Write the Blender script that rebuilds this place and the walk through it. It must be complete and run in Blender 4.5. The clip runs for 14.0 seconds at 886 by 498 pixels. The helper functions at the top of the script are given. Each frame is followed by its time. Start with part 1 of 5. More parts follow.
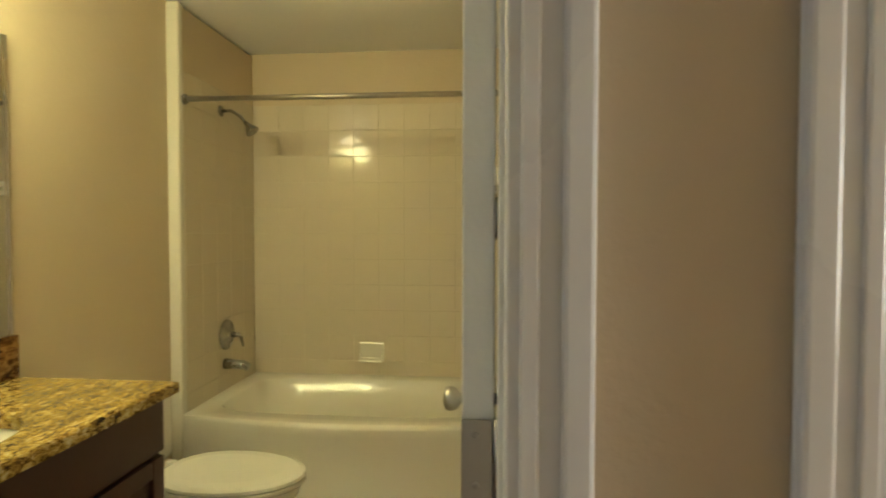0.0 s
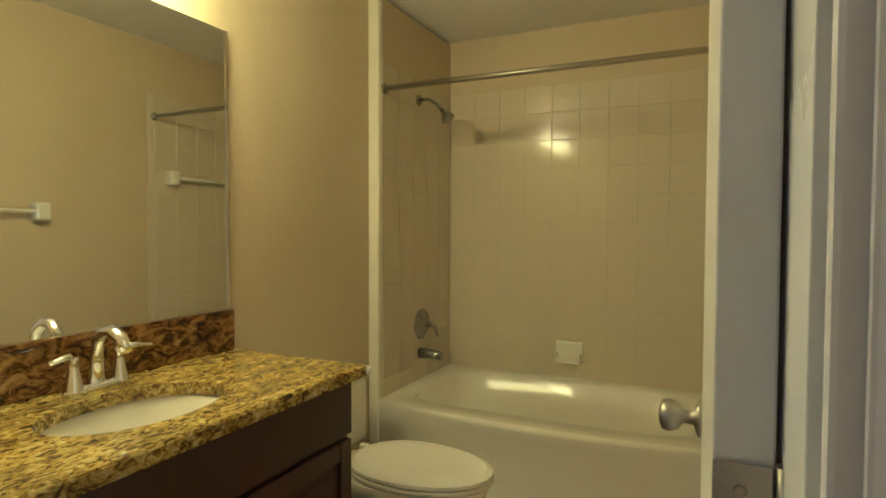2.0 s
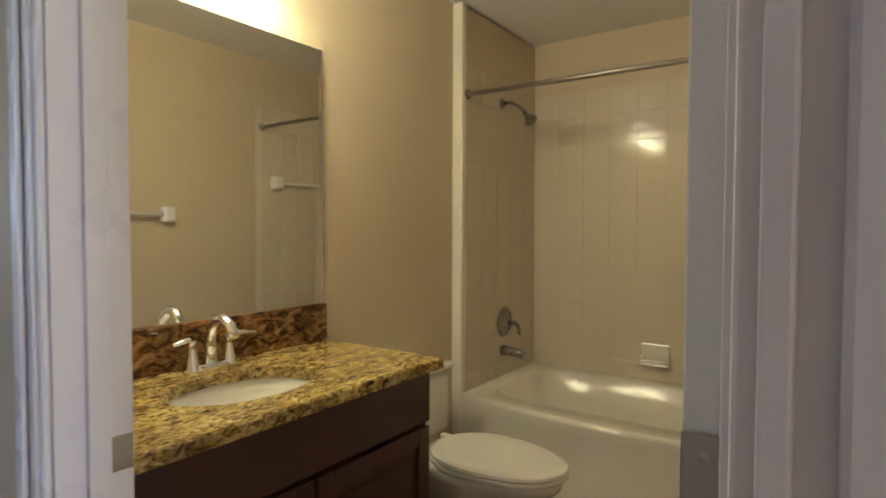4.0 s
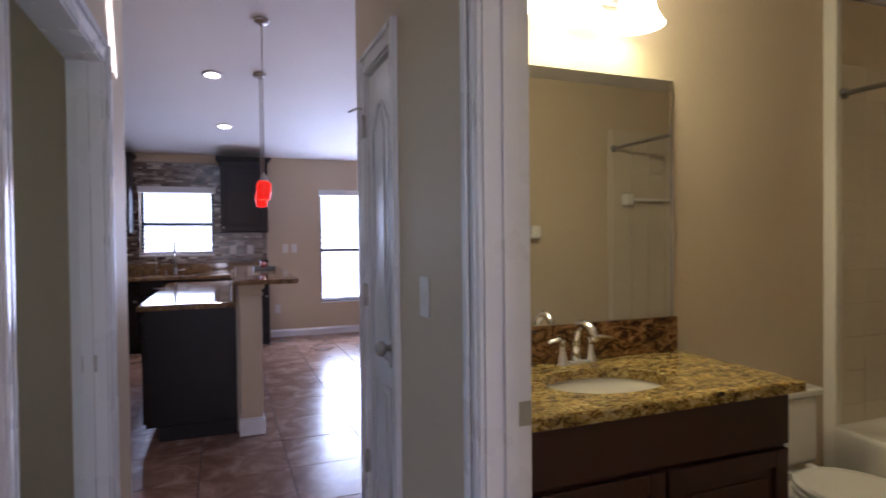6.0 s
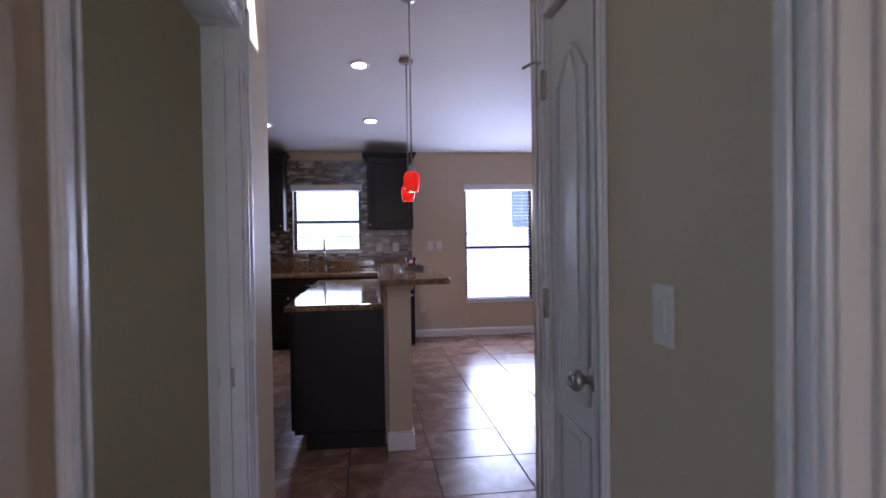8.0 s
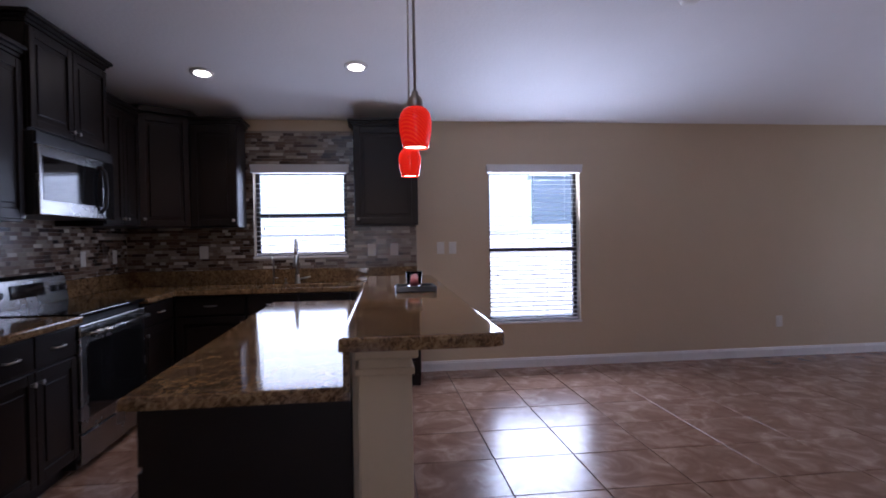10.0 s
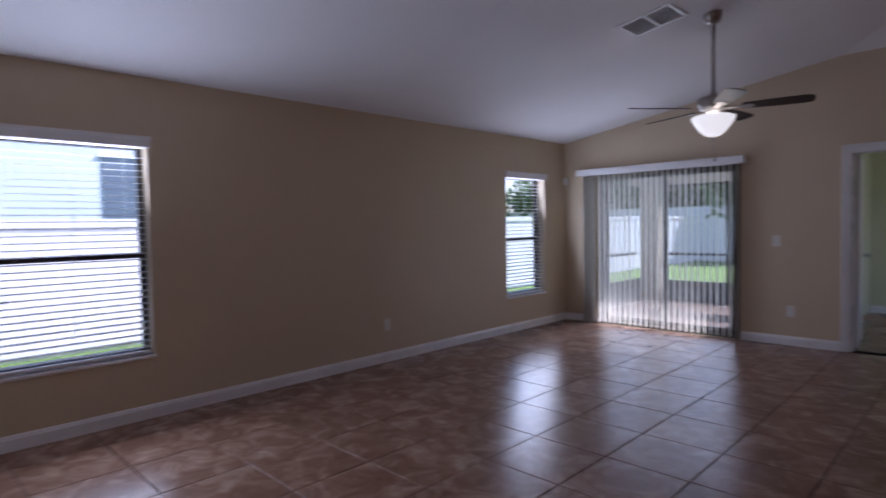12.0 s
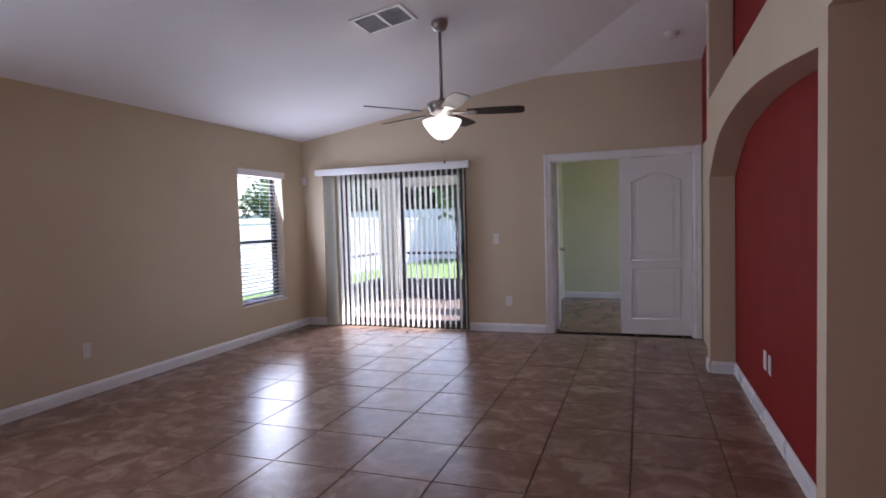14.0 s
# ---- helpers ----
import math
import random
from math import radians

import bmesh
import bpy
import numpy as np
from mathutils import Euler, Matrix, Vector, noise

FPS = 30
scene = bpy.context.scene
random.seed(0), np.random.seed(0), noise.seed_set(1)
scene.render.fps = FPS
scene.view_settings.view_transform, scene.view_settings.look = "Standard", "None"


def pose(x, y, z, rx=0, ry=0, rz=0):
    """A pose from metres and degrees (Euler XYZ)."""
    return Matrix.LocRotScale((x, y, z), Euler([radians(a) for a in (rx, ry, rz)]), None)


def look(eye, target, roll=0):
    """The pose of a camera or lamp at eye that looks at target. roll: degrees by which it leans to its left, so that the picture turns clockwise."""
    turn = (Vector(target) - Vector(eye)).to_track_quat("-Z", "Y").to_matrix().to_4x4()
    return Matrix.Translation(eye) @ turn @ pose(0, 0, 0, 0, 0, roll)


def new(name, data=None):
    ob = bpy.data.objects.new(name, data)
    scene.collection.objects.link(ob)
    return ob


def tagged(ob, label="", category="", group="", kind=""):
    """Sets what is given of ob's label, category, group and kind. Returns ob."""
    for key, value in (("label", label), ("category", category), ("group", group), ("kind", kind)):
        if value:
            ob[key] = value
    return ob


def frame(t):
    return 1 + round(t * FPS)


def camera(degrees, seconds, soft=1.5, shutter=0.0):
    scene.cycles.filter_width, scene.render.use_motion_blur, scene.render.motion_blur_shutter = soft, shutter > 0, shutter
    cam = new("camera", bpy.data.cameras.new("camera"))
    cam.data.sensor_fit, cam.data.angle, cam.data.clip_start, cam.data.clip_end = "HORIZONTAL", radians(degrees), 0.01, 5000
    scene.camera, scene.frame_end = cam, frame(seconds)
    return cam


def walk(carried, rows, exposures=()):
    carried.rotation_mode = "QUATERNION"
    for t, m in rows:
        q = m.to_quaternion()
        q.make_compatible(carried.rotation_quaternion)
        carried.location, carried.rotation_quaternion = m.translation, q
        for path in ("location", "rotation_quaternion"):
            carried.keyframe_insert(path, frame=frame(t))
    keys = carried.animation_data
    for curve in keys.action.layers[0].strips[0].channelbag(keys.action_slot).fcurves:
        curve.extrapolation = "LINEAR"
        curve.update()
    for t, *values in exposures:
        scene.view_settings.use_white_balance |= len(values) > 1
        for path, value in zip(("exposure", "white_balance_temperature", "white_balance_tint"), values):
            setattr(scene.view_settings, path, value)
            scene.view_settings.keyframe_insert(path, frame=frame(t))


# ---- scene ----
cam = camera(76.0, 14.0, soft=1.7, shutter=0.4)
PATH = [
    (0, (1.324, 1.753, 1.344), (1.138, 3.743, 1.278), 0.1),
    (0.5, (1.301, 1.778, 1.339), (0.862, 3.728, 1.271), 0.2),
    (1, (1.286, 1.82, 1.321), (0.651, 3.716, 1.255), 0.3),
    (1.5, (1.267, 1.898, 1.3), (0.516, 3.751, 1.233), 0.3),
    (2, (1.284, 1.974, 1.281), (0.429, 3.781, 1.216), 0.2),
    (4.3, (1.429, 1.895, 1.286), (0.172, 3.449, 1.223), -0.3),
    (4.5, (1.493, 1.869, 1.282), (0.141, 3.341, 1.229), -0.7),
    (5, (1.510, 1.780, 1.294), (-0.0455, 3.037, 1.252), -0.9),
    (5.5, (1.563, 1.745, 1.313), (-0.176, 2.732, 1.275), -0.9),
    (6, (1.585, 1.725, 1.326), (-0.279, 2.448, 1.293), -0.6),
    (6.5, (1.56, 1.739, 1.31), (-0.381, 2.219, 1.28), -0.9),
    (7, (1.5, 1.73, 1.317), (-0.474, 2.05, 1.29), -0.9),
    (7.5, (1.339, 1.716, 1.308), (-0.643, 1.983, 1.28), -0.8),
    (9.8, (-0.773, 1.833, 1.331), (-2.757, 2.082, 1.29), -1.0),
    (10, (-0.971, 1.871, 1.321), (-2.956, 2.113, 1.283), -0.9),
    (10.5, (-1.408, 1.966, 1.352), (-3.383, 2.278, 1.304), -1.1),
    (11, (-1.736, 2.129, 1.404), (-3.646, 2.724, 1.33), -0.8),
    (11.5, (-2.001, 2.308, 1.397), (-3.729, 3.315, 1.316), -1.0),
    (12, (-2.144, 2.527, 1.371), (-3.548, 3.948, 1.287), -1.1),
    (12.5, (-2.204, 2.67, 1.345), (-3.314, 4.331, 1.26), -1.3),
    (13, (-2.238, 2.759, 1.326), (-3.133, 4.546, 1.24), -1.4),
    (13.5, (-2.247, 2.788, 1.334), (-2.991, 4.642, 1.244), -1.5),
    (14, (-2.246, 2.79, 1.356), (-2.906, 4.675, 1.259), -1.6),
]
EXPOSURES = [
    (0.0, 3.4, 6200, 0),
    (1.0, 3.25, 6200, 0),
    (2.2, 3.1, 6100, 3),
    (4.3, 3.05, 5300, 22),
    (5.0, 2.9, 5250, 26),
    (6.5, 2.4, 5250, 28),
    (7.7, 2.25, 5250, 28),
    (9.8, 1.95, 5350, 25),
    (11.0, 1.75, 5450, 24),
    (12.0, 1.2, 5500, 25),
    (12.5, 1.0, 5550, 25),
    (13.0, 1.35, 5650, 25),
    (14.0, 2.0, 5850, 24),
]
walk(cam, [(t, look(eye, target, roll)) for t, eye, target, roll in PATH], EXPOSURES)

# ---- light ----
world = bpy.data.worlds.new("sky")
scene.world = world
world.use_nodes = True
_nt = world.node_tree
_sky = _nt.nodes.new("ShaderNodeTexSky")
_sky.sky_type = "NISHITA"
_sky.sun_disc = False
SUN_ELEVATION, SUN_AZIMUTH = 54.0, 28.0
_sky.sun_elevation, _sky.sun_rotation = radians(SUN_ELEVATION), radians(SUN_AZIMUTH)
_nt.nodes["Background"].inputs["Strength"].default_value = 0.15
_nt.links.new(_sky.outputs[0], _nt.nodes["Background"].inputs["Color"])


def lamp(name, kind, place, energy, colour=(1, 1, 1), **more):
    data = bpy.data.lights.new(name, kind)
    data.energy, data.color = energy, colour
    if "size" in more:
        if kind == "AREA":
            data.shape = "RECTANGLE"
            data.size, data.size_y = more["size"]
        else:
            data.shadow_soft_size = more["size"]
    if "spot" in more:
        data.spot_size, data.spot_blend = radians(more["spot"]), 0.8
    ob = new(name, data)
    ob.matrix_world = place
    return ob


_e, _a = radians(SUN_ELEVATION), radians(SUN_AZIMUTH)
_way = Vector((math.sin(_a) * math.cos(_e), math.cos(_a) * math.cos(_e), math.sin(_e)))
_sun = bpy.data.lights.new("sun", "SUN")
_sun.energy, _sun.angle, _sun.color = 5.0, radians(0.5), (1.0, 0.95, 0.88)
new("sun", _sun).matrix_world = look(_way * 50, (0, 0, 0))

DAY = (0.86, 0.92, 1.0)
WARM = (0.98, 0.95, 0.29)
# daylight through each opening
lamp("window_light_kitchen", "AREA", look((-6.60, 1.18, 1.58), (-5, 1.18, 1.95)), 1.6, DAY, size=(0.85, 0.8))
lamp("window_light_dining", "AREA", look((-6.53, 3.49, 1.23), (-5, 3.49, 1.57)), 13, DAY, size=(0.9, 1.5))
lamp("window_light_living", "AREA", look((-6.53, 8.57, 1.22), (-5, 8.57, 1.56)), 8.5, DAY, size=(0.8, 1.5))
lamp("slider_light", "AREA", look((-5.16, 9.505, 1.0), (-5.16, 8, 1.04)), 4.8, DAY, size=(1.66, 1.86))
lamp("bedroom_window_light", "AREA", look((0.44, 11.6, 1.4), (-1.5, 11.3, 1.0)), 3, DAY, size=(1.3, 1.3))
# added fill from the unseen hall end, brightens the dark hallway
lamp("hall_end_fill_light", "AREA", look((4.98, 1.8, 1.45), (0.5, 1.8, 1.45)), 4.8, (1.0, 0.86, 0.80), size=(0.6, 1.3))
lamp("bulb_fan", "POINT", pose(-3.73, 7.09, 2.02), 1.0, (1.0, 0.88, 0.7), size=0.06)
for _x, _y in ((-5.585, 0.573), (-5.43, 1.76), (-4.09, 1.66)):
    lamp("bulb_downlight", "SPOT", look((_x, _y, 2.48 + 0.16 * (_x + 6.57) - 0.03), (_x, _y, 0)), 4.8, (1.0, 0.85, 0.65), size=0.05, spot=110)
for _x, _y in ((-3.05, 2.03), (-4.0, 2.07)):
    lamp("bulb_pendant", "POINT", pose(_x, _y, 1.715), 0.55, (1.0, 0.7, 0.4), size=0.02)
for _y in (2.62, 2.88, 3.14):
    lamp("bulb_vanity", "POINT", pose(-0.09, _y, 2.13), 0.42, WARM, size=0.07)

# ---- materials ----


def material(name, c1, c2=None, scale=4.0, rough=0.5, metal=0.0, bump=0.0, bscale=60.0, spec=0.5, coat=0.0, detail=6.0, rvar=0.08):
    m = bpy.data.materials.new(name)
    m.use_nodes = True
    nt = m.node_tree
    b = nt.nodes["Principled BSDF"]
    b.inputs["Metallic"].default_value = metal
    b.inputs["Specular IOR Level"].default_value = spec
    b.inputs["Coat Weight"].default_value = coat
    co = nt.nodes.new("ShaderNodeTexCoord")
    no = nt.nodes.new("ShaderNodeTexNoise")
    no.inputs["Scale"].default_value, no.inputs["Detail"].default_value = scale, detail
    nt.links.new(co.outputs["Object"], no.inputs["Vector"])
    mx = nt.nodes.new("ShaderNodeMix")
    mx.data_type = "RGBA"
    mx.inputs[6].default_value = (*c1, 1)
    mx.inputs[7].default_value = (*(c2 or [v * 0.88 for v in c1]), 1)
    nt.links.new(no.outputs["Fac"], mx.inputs[0])
    nt.links.new(mx.outputs[2], b.inputs["Base Color"])
    mr = nt.nodes.new("ShaderNodeMapRange")
    mr.inputs[3].default_value, mr.inputs[4].default_value = max(0.02, rough - rvar), min(1, rough + rvar)
    nt.links.new(no.outputs["Fac"], mr.inputs[0])
    nt.links.new(mr.outputs[0], b.inputs["Roughness"])
    if bump:
        n2 = nt.nodes.new("ShaderNodeTexNoise")
        n2.inputs["Scale"].default_value, n2.inputs["Detail"].default_value = bscale, 4
        nt.links.new(co.outputs["Object"], n2.inputs["Vector"])
        bp = nt.nodes.new("ShaderNodeBump")
        bp.inputs["Strength"].default_value, bp.inputs["Distance"].default_value = bump, 0.004
        nt.links.new(n2.outputs["Fac"], bp.inputs["Height"])
        nt.links.new(bp.outputs[0], b.inputs["Normal"])
    return m


def glowing(name, colour, strength, base=(0.8, 0.8, 0.8), rough=0.3):
    m = material(name, base, rough=rough)
    b = m.node_tree.nodes["Principled BSDF"]
    b.inputs["Emission Color"].default_value, b.inputs["Emission Strength"].default_value = (*colour, 1), strength
    return m


def ramp(nt, fac, stops):
    r = nt.nodes.new("ShaderNodeValToRGB")
    els = r.color_ramp.elements
    while len(els) < len(stops):
        els.new(0.5)
    for el, (p, c) in zip(els, stops):
        el.position, el.color = p, (*c, 1)
    nt.links.new(fac, r.inputs[0])
    return r.outputs[0]


def granite(name, gold, cream, brown, dark, scale, stretch=(1, 1, 1), rough=0.12):
    m = material(name, gold, rough=rough, rvar=0.04)
    nt = m.node_tree
    b = nt.nodes["Principled BSDF"]
    co = nt.nodes.new("ShaderNodeTexCoord")
    mp = nt.nodes.new("ShaderNodeMapping")
    mp.inputs["Scale"].default_value = stretch
    nt.links.new(co.outputs["Object"], mp.inputs[0])
    n1 = nt.nodes.new("ShaderNodeTexNoise")
    n1.inputs["Scale"].default_value, n1.inputs["Detail"].default_value, n1.inputs["Roughness"].default_value = scale, 8, 0.72
    n1.inputs["Distortion"].default_value = 1.2
    nt.links.new(mp.outputs[0], n1.inputs["Vector"])
    col = ramp(nt, n1.outputs["Fac"], [(0.36, dark), (0.44, brown), (0.52, gold), (0.62, cream)])
    n2 = nt.nodes.new("ShaderNodeTexNoise")
    n2.inputs["Scale"].default_value, n2.inputs["Detail"].default_value = scale * 0.22, 3
    nt.links.new(mp.outputs[0], n2.inputs["Vector"])
    shade = ramp(nt, n2.outputs["Fac"], [(0.35, (0.55, 0.5, 0.45)), (0.6, (1.05, 1.0, 0.9))])
    mul = nt.nodes.new("ShaderNodeMix")
    mul.data_type, mul.blend_type = "RGBA", "MULTIPLY"
    mul.inputs[0].default_value = 0.8
    nt.links.new(col, mul.inputs[6])
    nt.links.new(shade, mul.inputs[7])
    nt.links.new(mul.outputs[2], b.inputs["Base Color"])
    return m


def mosaic(name):
    """Stone and glass strips, each with a tone of its own."""
    m = material(name, (0.3, 0.25, 0.2), rough=0.25)
    nt = m.node_tree
    b = nt.nodes["Principled BSDF"]
    ge = nt.nodes.new("ShaderNodeNewGeometry")
    col = ramp(nt, ge.outputs["Random Per Island"], [(0.0, (0.03, 0.018, 0.014)), (0.22, (0.08, 0.048, 0.034)), (0.42, (0.14, 0.09, 0.062)), (0.58, (0.30, 0.255, 0.205)), (0.75, (0.13, 0.08, 0.055)), (1.0, (0.60, 0.54, 0.45))])
    no = nt.nodes.new("ShaderNodeTexNoise")
    no.inputs["Scale"].default_value, no.inputs["Detail"].default_value = 90, 4
    co = nt.nodes.new("ShaderNodeTexCoord")
    nt.links.new(co.outputs["Object"], no.inputs["Vector"])
    shade = ramp(nt, no.outputs["Fac"], [(0.3, (0.8, 0.8, 0.8)), (0.7, (1.1, 1.1, 1.1))])
    mul = nt.nodes.new("ShaderNodeMix")
    mul.data_type, mul.blend_type = "RGBA", "MULTIPLY"
    mul.inputs[0].default_value = 1.0
    nt.links.new(col, mul.inputs[6])
    nt.links.new(shade, mul.inputs[7])
    nt.links.new(mul.outputs[2], b.inputs["Base Color"])
    return m


def floor_tile_material():
    m = material("floor_tile_stoneware", (0.36, 0.22, 0.15), rough=0.2, spec=0.36)
    nt = m.node_tree
    b = nt.nodes["Principled BSDF"]
    co = nt.nodes.new("ShaderNodeTexCoord")
    ge = nt.nodes.new("ShaderNodeNewGeometry")
    oi = nt.nodes.new("ShaderNodeObjectInfo")
    ad = nt.nodes.new("ShaderNodeVectorMath")
    ad.operation = "MULTIPLY_ADD"
    ad.inputs[1].default_value = (1, 1, 1)
    nt.links.new(ge.outputs["Position"], ad.inputs[0])
    sc = nt.nodes.new("ShaderNodeMath")
    sc.operation = "MULTIPLY"
    sc.inputs[1].default_value = 37.0
    nt.links.new(oi.outputs["Random"], sc.inputs[0])
    nt.links.new(sc.outputs[0], ad.inputs[2])
    n1 = nt.nodes.new("ShaderNodeTexNoise")
    n1.inputs["Scale"].default_value, n1.inputs["Detail"].default_value, n1.inputs["Roughness"].default_value = 5.0, 9, 0.62
    n1.inputs["Distortion"].default_value = 0.9
    nt.links.new(ad.outputs[0], n1.inputs["Vector"])
    col = ramp(nt, n1.outputs["Fac"], [(0.30, (0.17, 0.092, 0.062)), (0.47, (0.23, 0.132, 0.09)), (0.57, (0.30, 0.19, 0.138)), (0.70, (0.40, 0.285, 0.225))])
    nt.links.new(col, b.inputs["Base Color"])
    rr = nt.nodes.new("ShaderNodeMapRange")
    rr.inputs[3].default_value, rr.inputs[4].default_value = 0.22, 0.29
    nt.links.new(n1.outputs["Fac"], rr.inputs[0])
    nt.links.new(rr.outputs[0], b.inputs["Roughness"])
    bp = nt.nodes.new("ShaderNodeBump")
    bp.inputs["Strength"].default_value, bp.inputs["Distance"].default_value = 0.06, 0.002
    nt.links.new(n1.outputs["Fac"], bp.inputs["Height"])
    nt.links.new(bp.outputs[0], b.inputs["Normal"])
    return m


WALL = material("beige_wall_paint", (0.592, 0.492, 0.345), (0.552, 0.457, 0.32), 2.5, 0.55, bump=0.35, bscale=45)
RED = material("red_wall_paint", (0.23, 0.008, 0.006), (0.20, 0.007, 0.005), 2.5, 0.65, spec=0.25, bump=0.3, bscale=45)
GREEN = material("pale_green_wall_paint", (0.62, 0.62, 0.44), None, 2.5, 0.55, bump=0.3, bscale=45)
CEIL = material("white_ceiling_texture", (0.80, 0.79, 0.79), (0.76, 0.75, 0.75), 3, 0.7, bump=0.5, bscale=38)
TRIM = material("white_semi_gloss_paint", (0.78, 0.78, 0.79), (0.74, 0.74, 0.75), 3, 0.28, bump=0.05)
DOORM = material("white_door_paint", (0.76, 0.76, 0.77), (0.72, 0.72, 0.73), 3, 0.32, bump=0.15, bscale=120)
ESPRESSO = material("espresso_stained_wood", (0.008, 0.0055, 0.005), (0.014, 0.009, 0.007), 7, 0.36, bump=0.08, bscale=80, spec=0.22)
VANITYW = material("dark_cherry_stained_wood", (0.052, 0.017, 0.012), (0.036, 0.013, 0.010), 9, 0.38, bump=0.08, bscale=80)
STEEL = material("brushed_stainless_steel", (0.36, 0.355, 0.35), (0.31, 0.305, 0.30), 5, 0.26, metal=1.0)
NICKEL = material("satin_nickel", (0.46, 0.43, 0.39), None, 6, 0.34, metal=1.0)
CHROME = material("polished_chrome", (0.86, 0.86, 0.87), None, 10, 0.06, metal=1.0, rvar=0.02)
BLACKG = material("black_glass", (0.008, 0.008, 0.009), None, 5, 0.06, rvar=0.02)
BLACKP = material("black_plastic", (0.015, 0.015, 0.016), None, 12, 0.4)
PORC = material("white_porcelain", (0.78, 0.76, 0.70), (0.75, 0.73, 0.67), 3, 0.10, rvar=0.03, coat=0.3)
TUBM = material("white_enamel_tub", (0.74, 0.71, 0.63), (0.71, 0.68, 0.60), 2, 0.12, rvar=0.03)
BTILE = material("glossy_beige_wall_tile", (0.64, 0.57, 0.45), (0.61, 0.54, 0.425), 5, 0.085, rvar=0.03, bump=0.06, bscale=9)
GROUT = material("pale_grout", (0.66, 0.60, 0.48), None, 30, 0.6)
FGROUT = material("brown_floor_grout", (0.10, 0.065, 0.045), None, 30, 0.85)
FTILE = floor_tile_material()
GRAN_B = granite("gold_granite", (0.44, 0.32, 0.075), (0.60, 0.53, 0.30), (0.16, 0.095, 0.03), (0.016, 0.012, 0.008), 50, (1.7, 0.7, 1.2))
GRAN_S = granite("brown_granite_splash", (0.26, 0.14, 0.05), (0.40, 0.25, 0.10), (0.08, 0.03, 0.014), (0.012, 0.008, 0.006), 24, (1, 0.7, 1.3))
GRAN_K = granite("brown_kitchen_granite", (0.24, 0.15, 0.072), (0.33, 0.24, 0.135), (0.13, 0.075, 0.036), (0.05, 0.03, 0.018), 46, (1, 1, 1), 0.07)
MOSAIC = mosaic("mosaic_strip_tile")
MGROUT = material("grey_beige_mosaic_grout", (0.30, 0.27, 0.23), None, 30, 0.8)
MIRROR = material("silvered_mirror", (0.86, 0.87, 0.84), None, 2, 0.015, metal=1.0, rvar=0.005)
GLASS = bpy.data.materials.new("clear_glass")
GLASS.use_nodes = True
_b = GLASS.node_tree.nodes["Principled BSDF"]
_b.inputs["Transmission Weight"].default_value, _b.inputs["Roughness"].default_value, _b.inputs["IOR"].default_value = 1.0, 0.0, 1.2
BLIND = material("white_faux_wood_blind", (0.80, 0.80, 0.80), None, 8, 0.4)
VANE = material("ivory_vinyl_vane", (0.78, 0.76, 0.69), (0.74, 0.72, 0.65), 6, 0.5)
_b = VANE.node_tree.nodes["Principled BSDF"]
_b.inputs["Transmission Weight"].default_value = 0.4
BRONZE = material("dark_bronze_aluminium", (0.03, 0.027, 0.026), None, 10, 0.4, metal=0.3)
WALNUT = material("dark_walnut_blade", (0.026, 0.014, 0.011), (0.018, 0.010, 0.008), 12, 0.5, spec=0.3)
SHADE_W = glowing("frosted_white_glass_lit", (1.0, 0.95, 0.80), 0.34)
SHADE_V = glowing("frosted_vanity_glass_lit", (1.0, 0.80, 0.48), 1.6)
CAN_E = glowing("downlight_lens_lit", (1.0, 0.86, 0.66), 2.4)
BULB = glowing("pendant_bulb_lit", (1.0, 0.82, 0.5), 3.0)
PLASTIC = material("white_switch_plastic", (0.74, 0.73, 0.69), None, 20, 0.35)
CANDLE = material("pink_candle_wax", (0.55, 0.12, 0.10), None, 10, 0.5)
TRAYM = material("black_lacquer_tray", (0.012, 0.012, 0.013), None, 10, 0.25)
VINYL = material("white_vinyl_fence", (0.78, 0.79, 0.82), (0.72, 0.73, 0.77), 2, 0.4)
STUCCO = material("pale_blue_grey_stucco", (0.66, 0.70, 0.76), (0.62, 0.66, 0.72), 2, 0.8, bump=0.3)
STUCCO_B = material("beige_stucco", (0.55, 0.49, 0.38), None, 3, 0.8, bump=0.3)
KNEE = material("grey_kick_plate", (0.10, 0.105, 0.115), None, 4, 0.5)
CONC = material("light_concrete", (0.60, 0.59, 0.57), (0.52, 0.51, 0.49), 3, 0.8, bump=0.2)
GRASS = material("lawn_green", (0.075, 0.14, 0.022), (0.11, 0.19, 0.035), 6, 0.9, bump=0.6, bscale=90)
LEAF = material("tree_leaf_green", (0.055, 0.11, 0.025), (0.10, 0.17, 0.04), 9, 0.6)
BARK = material("tree_bark", (0.10, 0.075, 0.055), None, 15, 0.9, bump=0.5)
DARKWIN = material("dark_window_glass", (0.16, 0.20, 0.26), None, 3, 0.1)


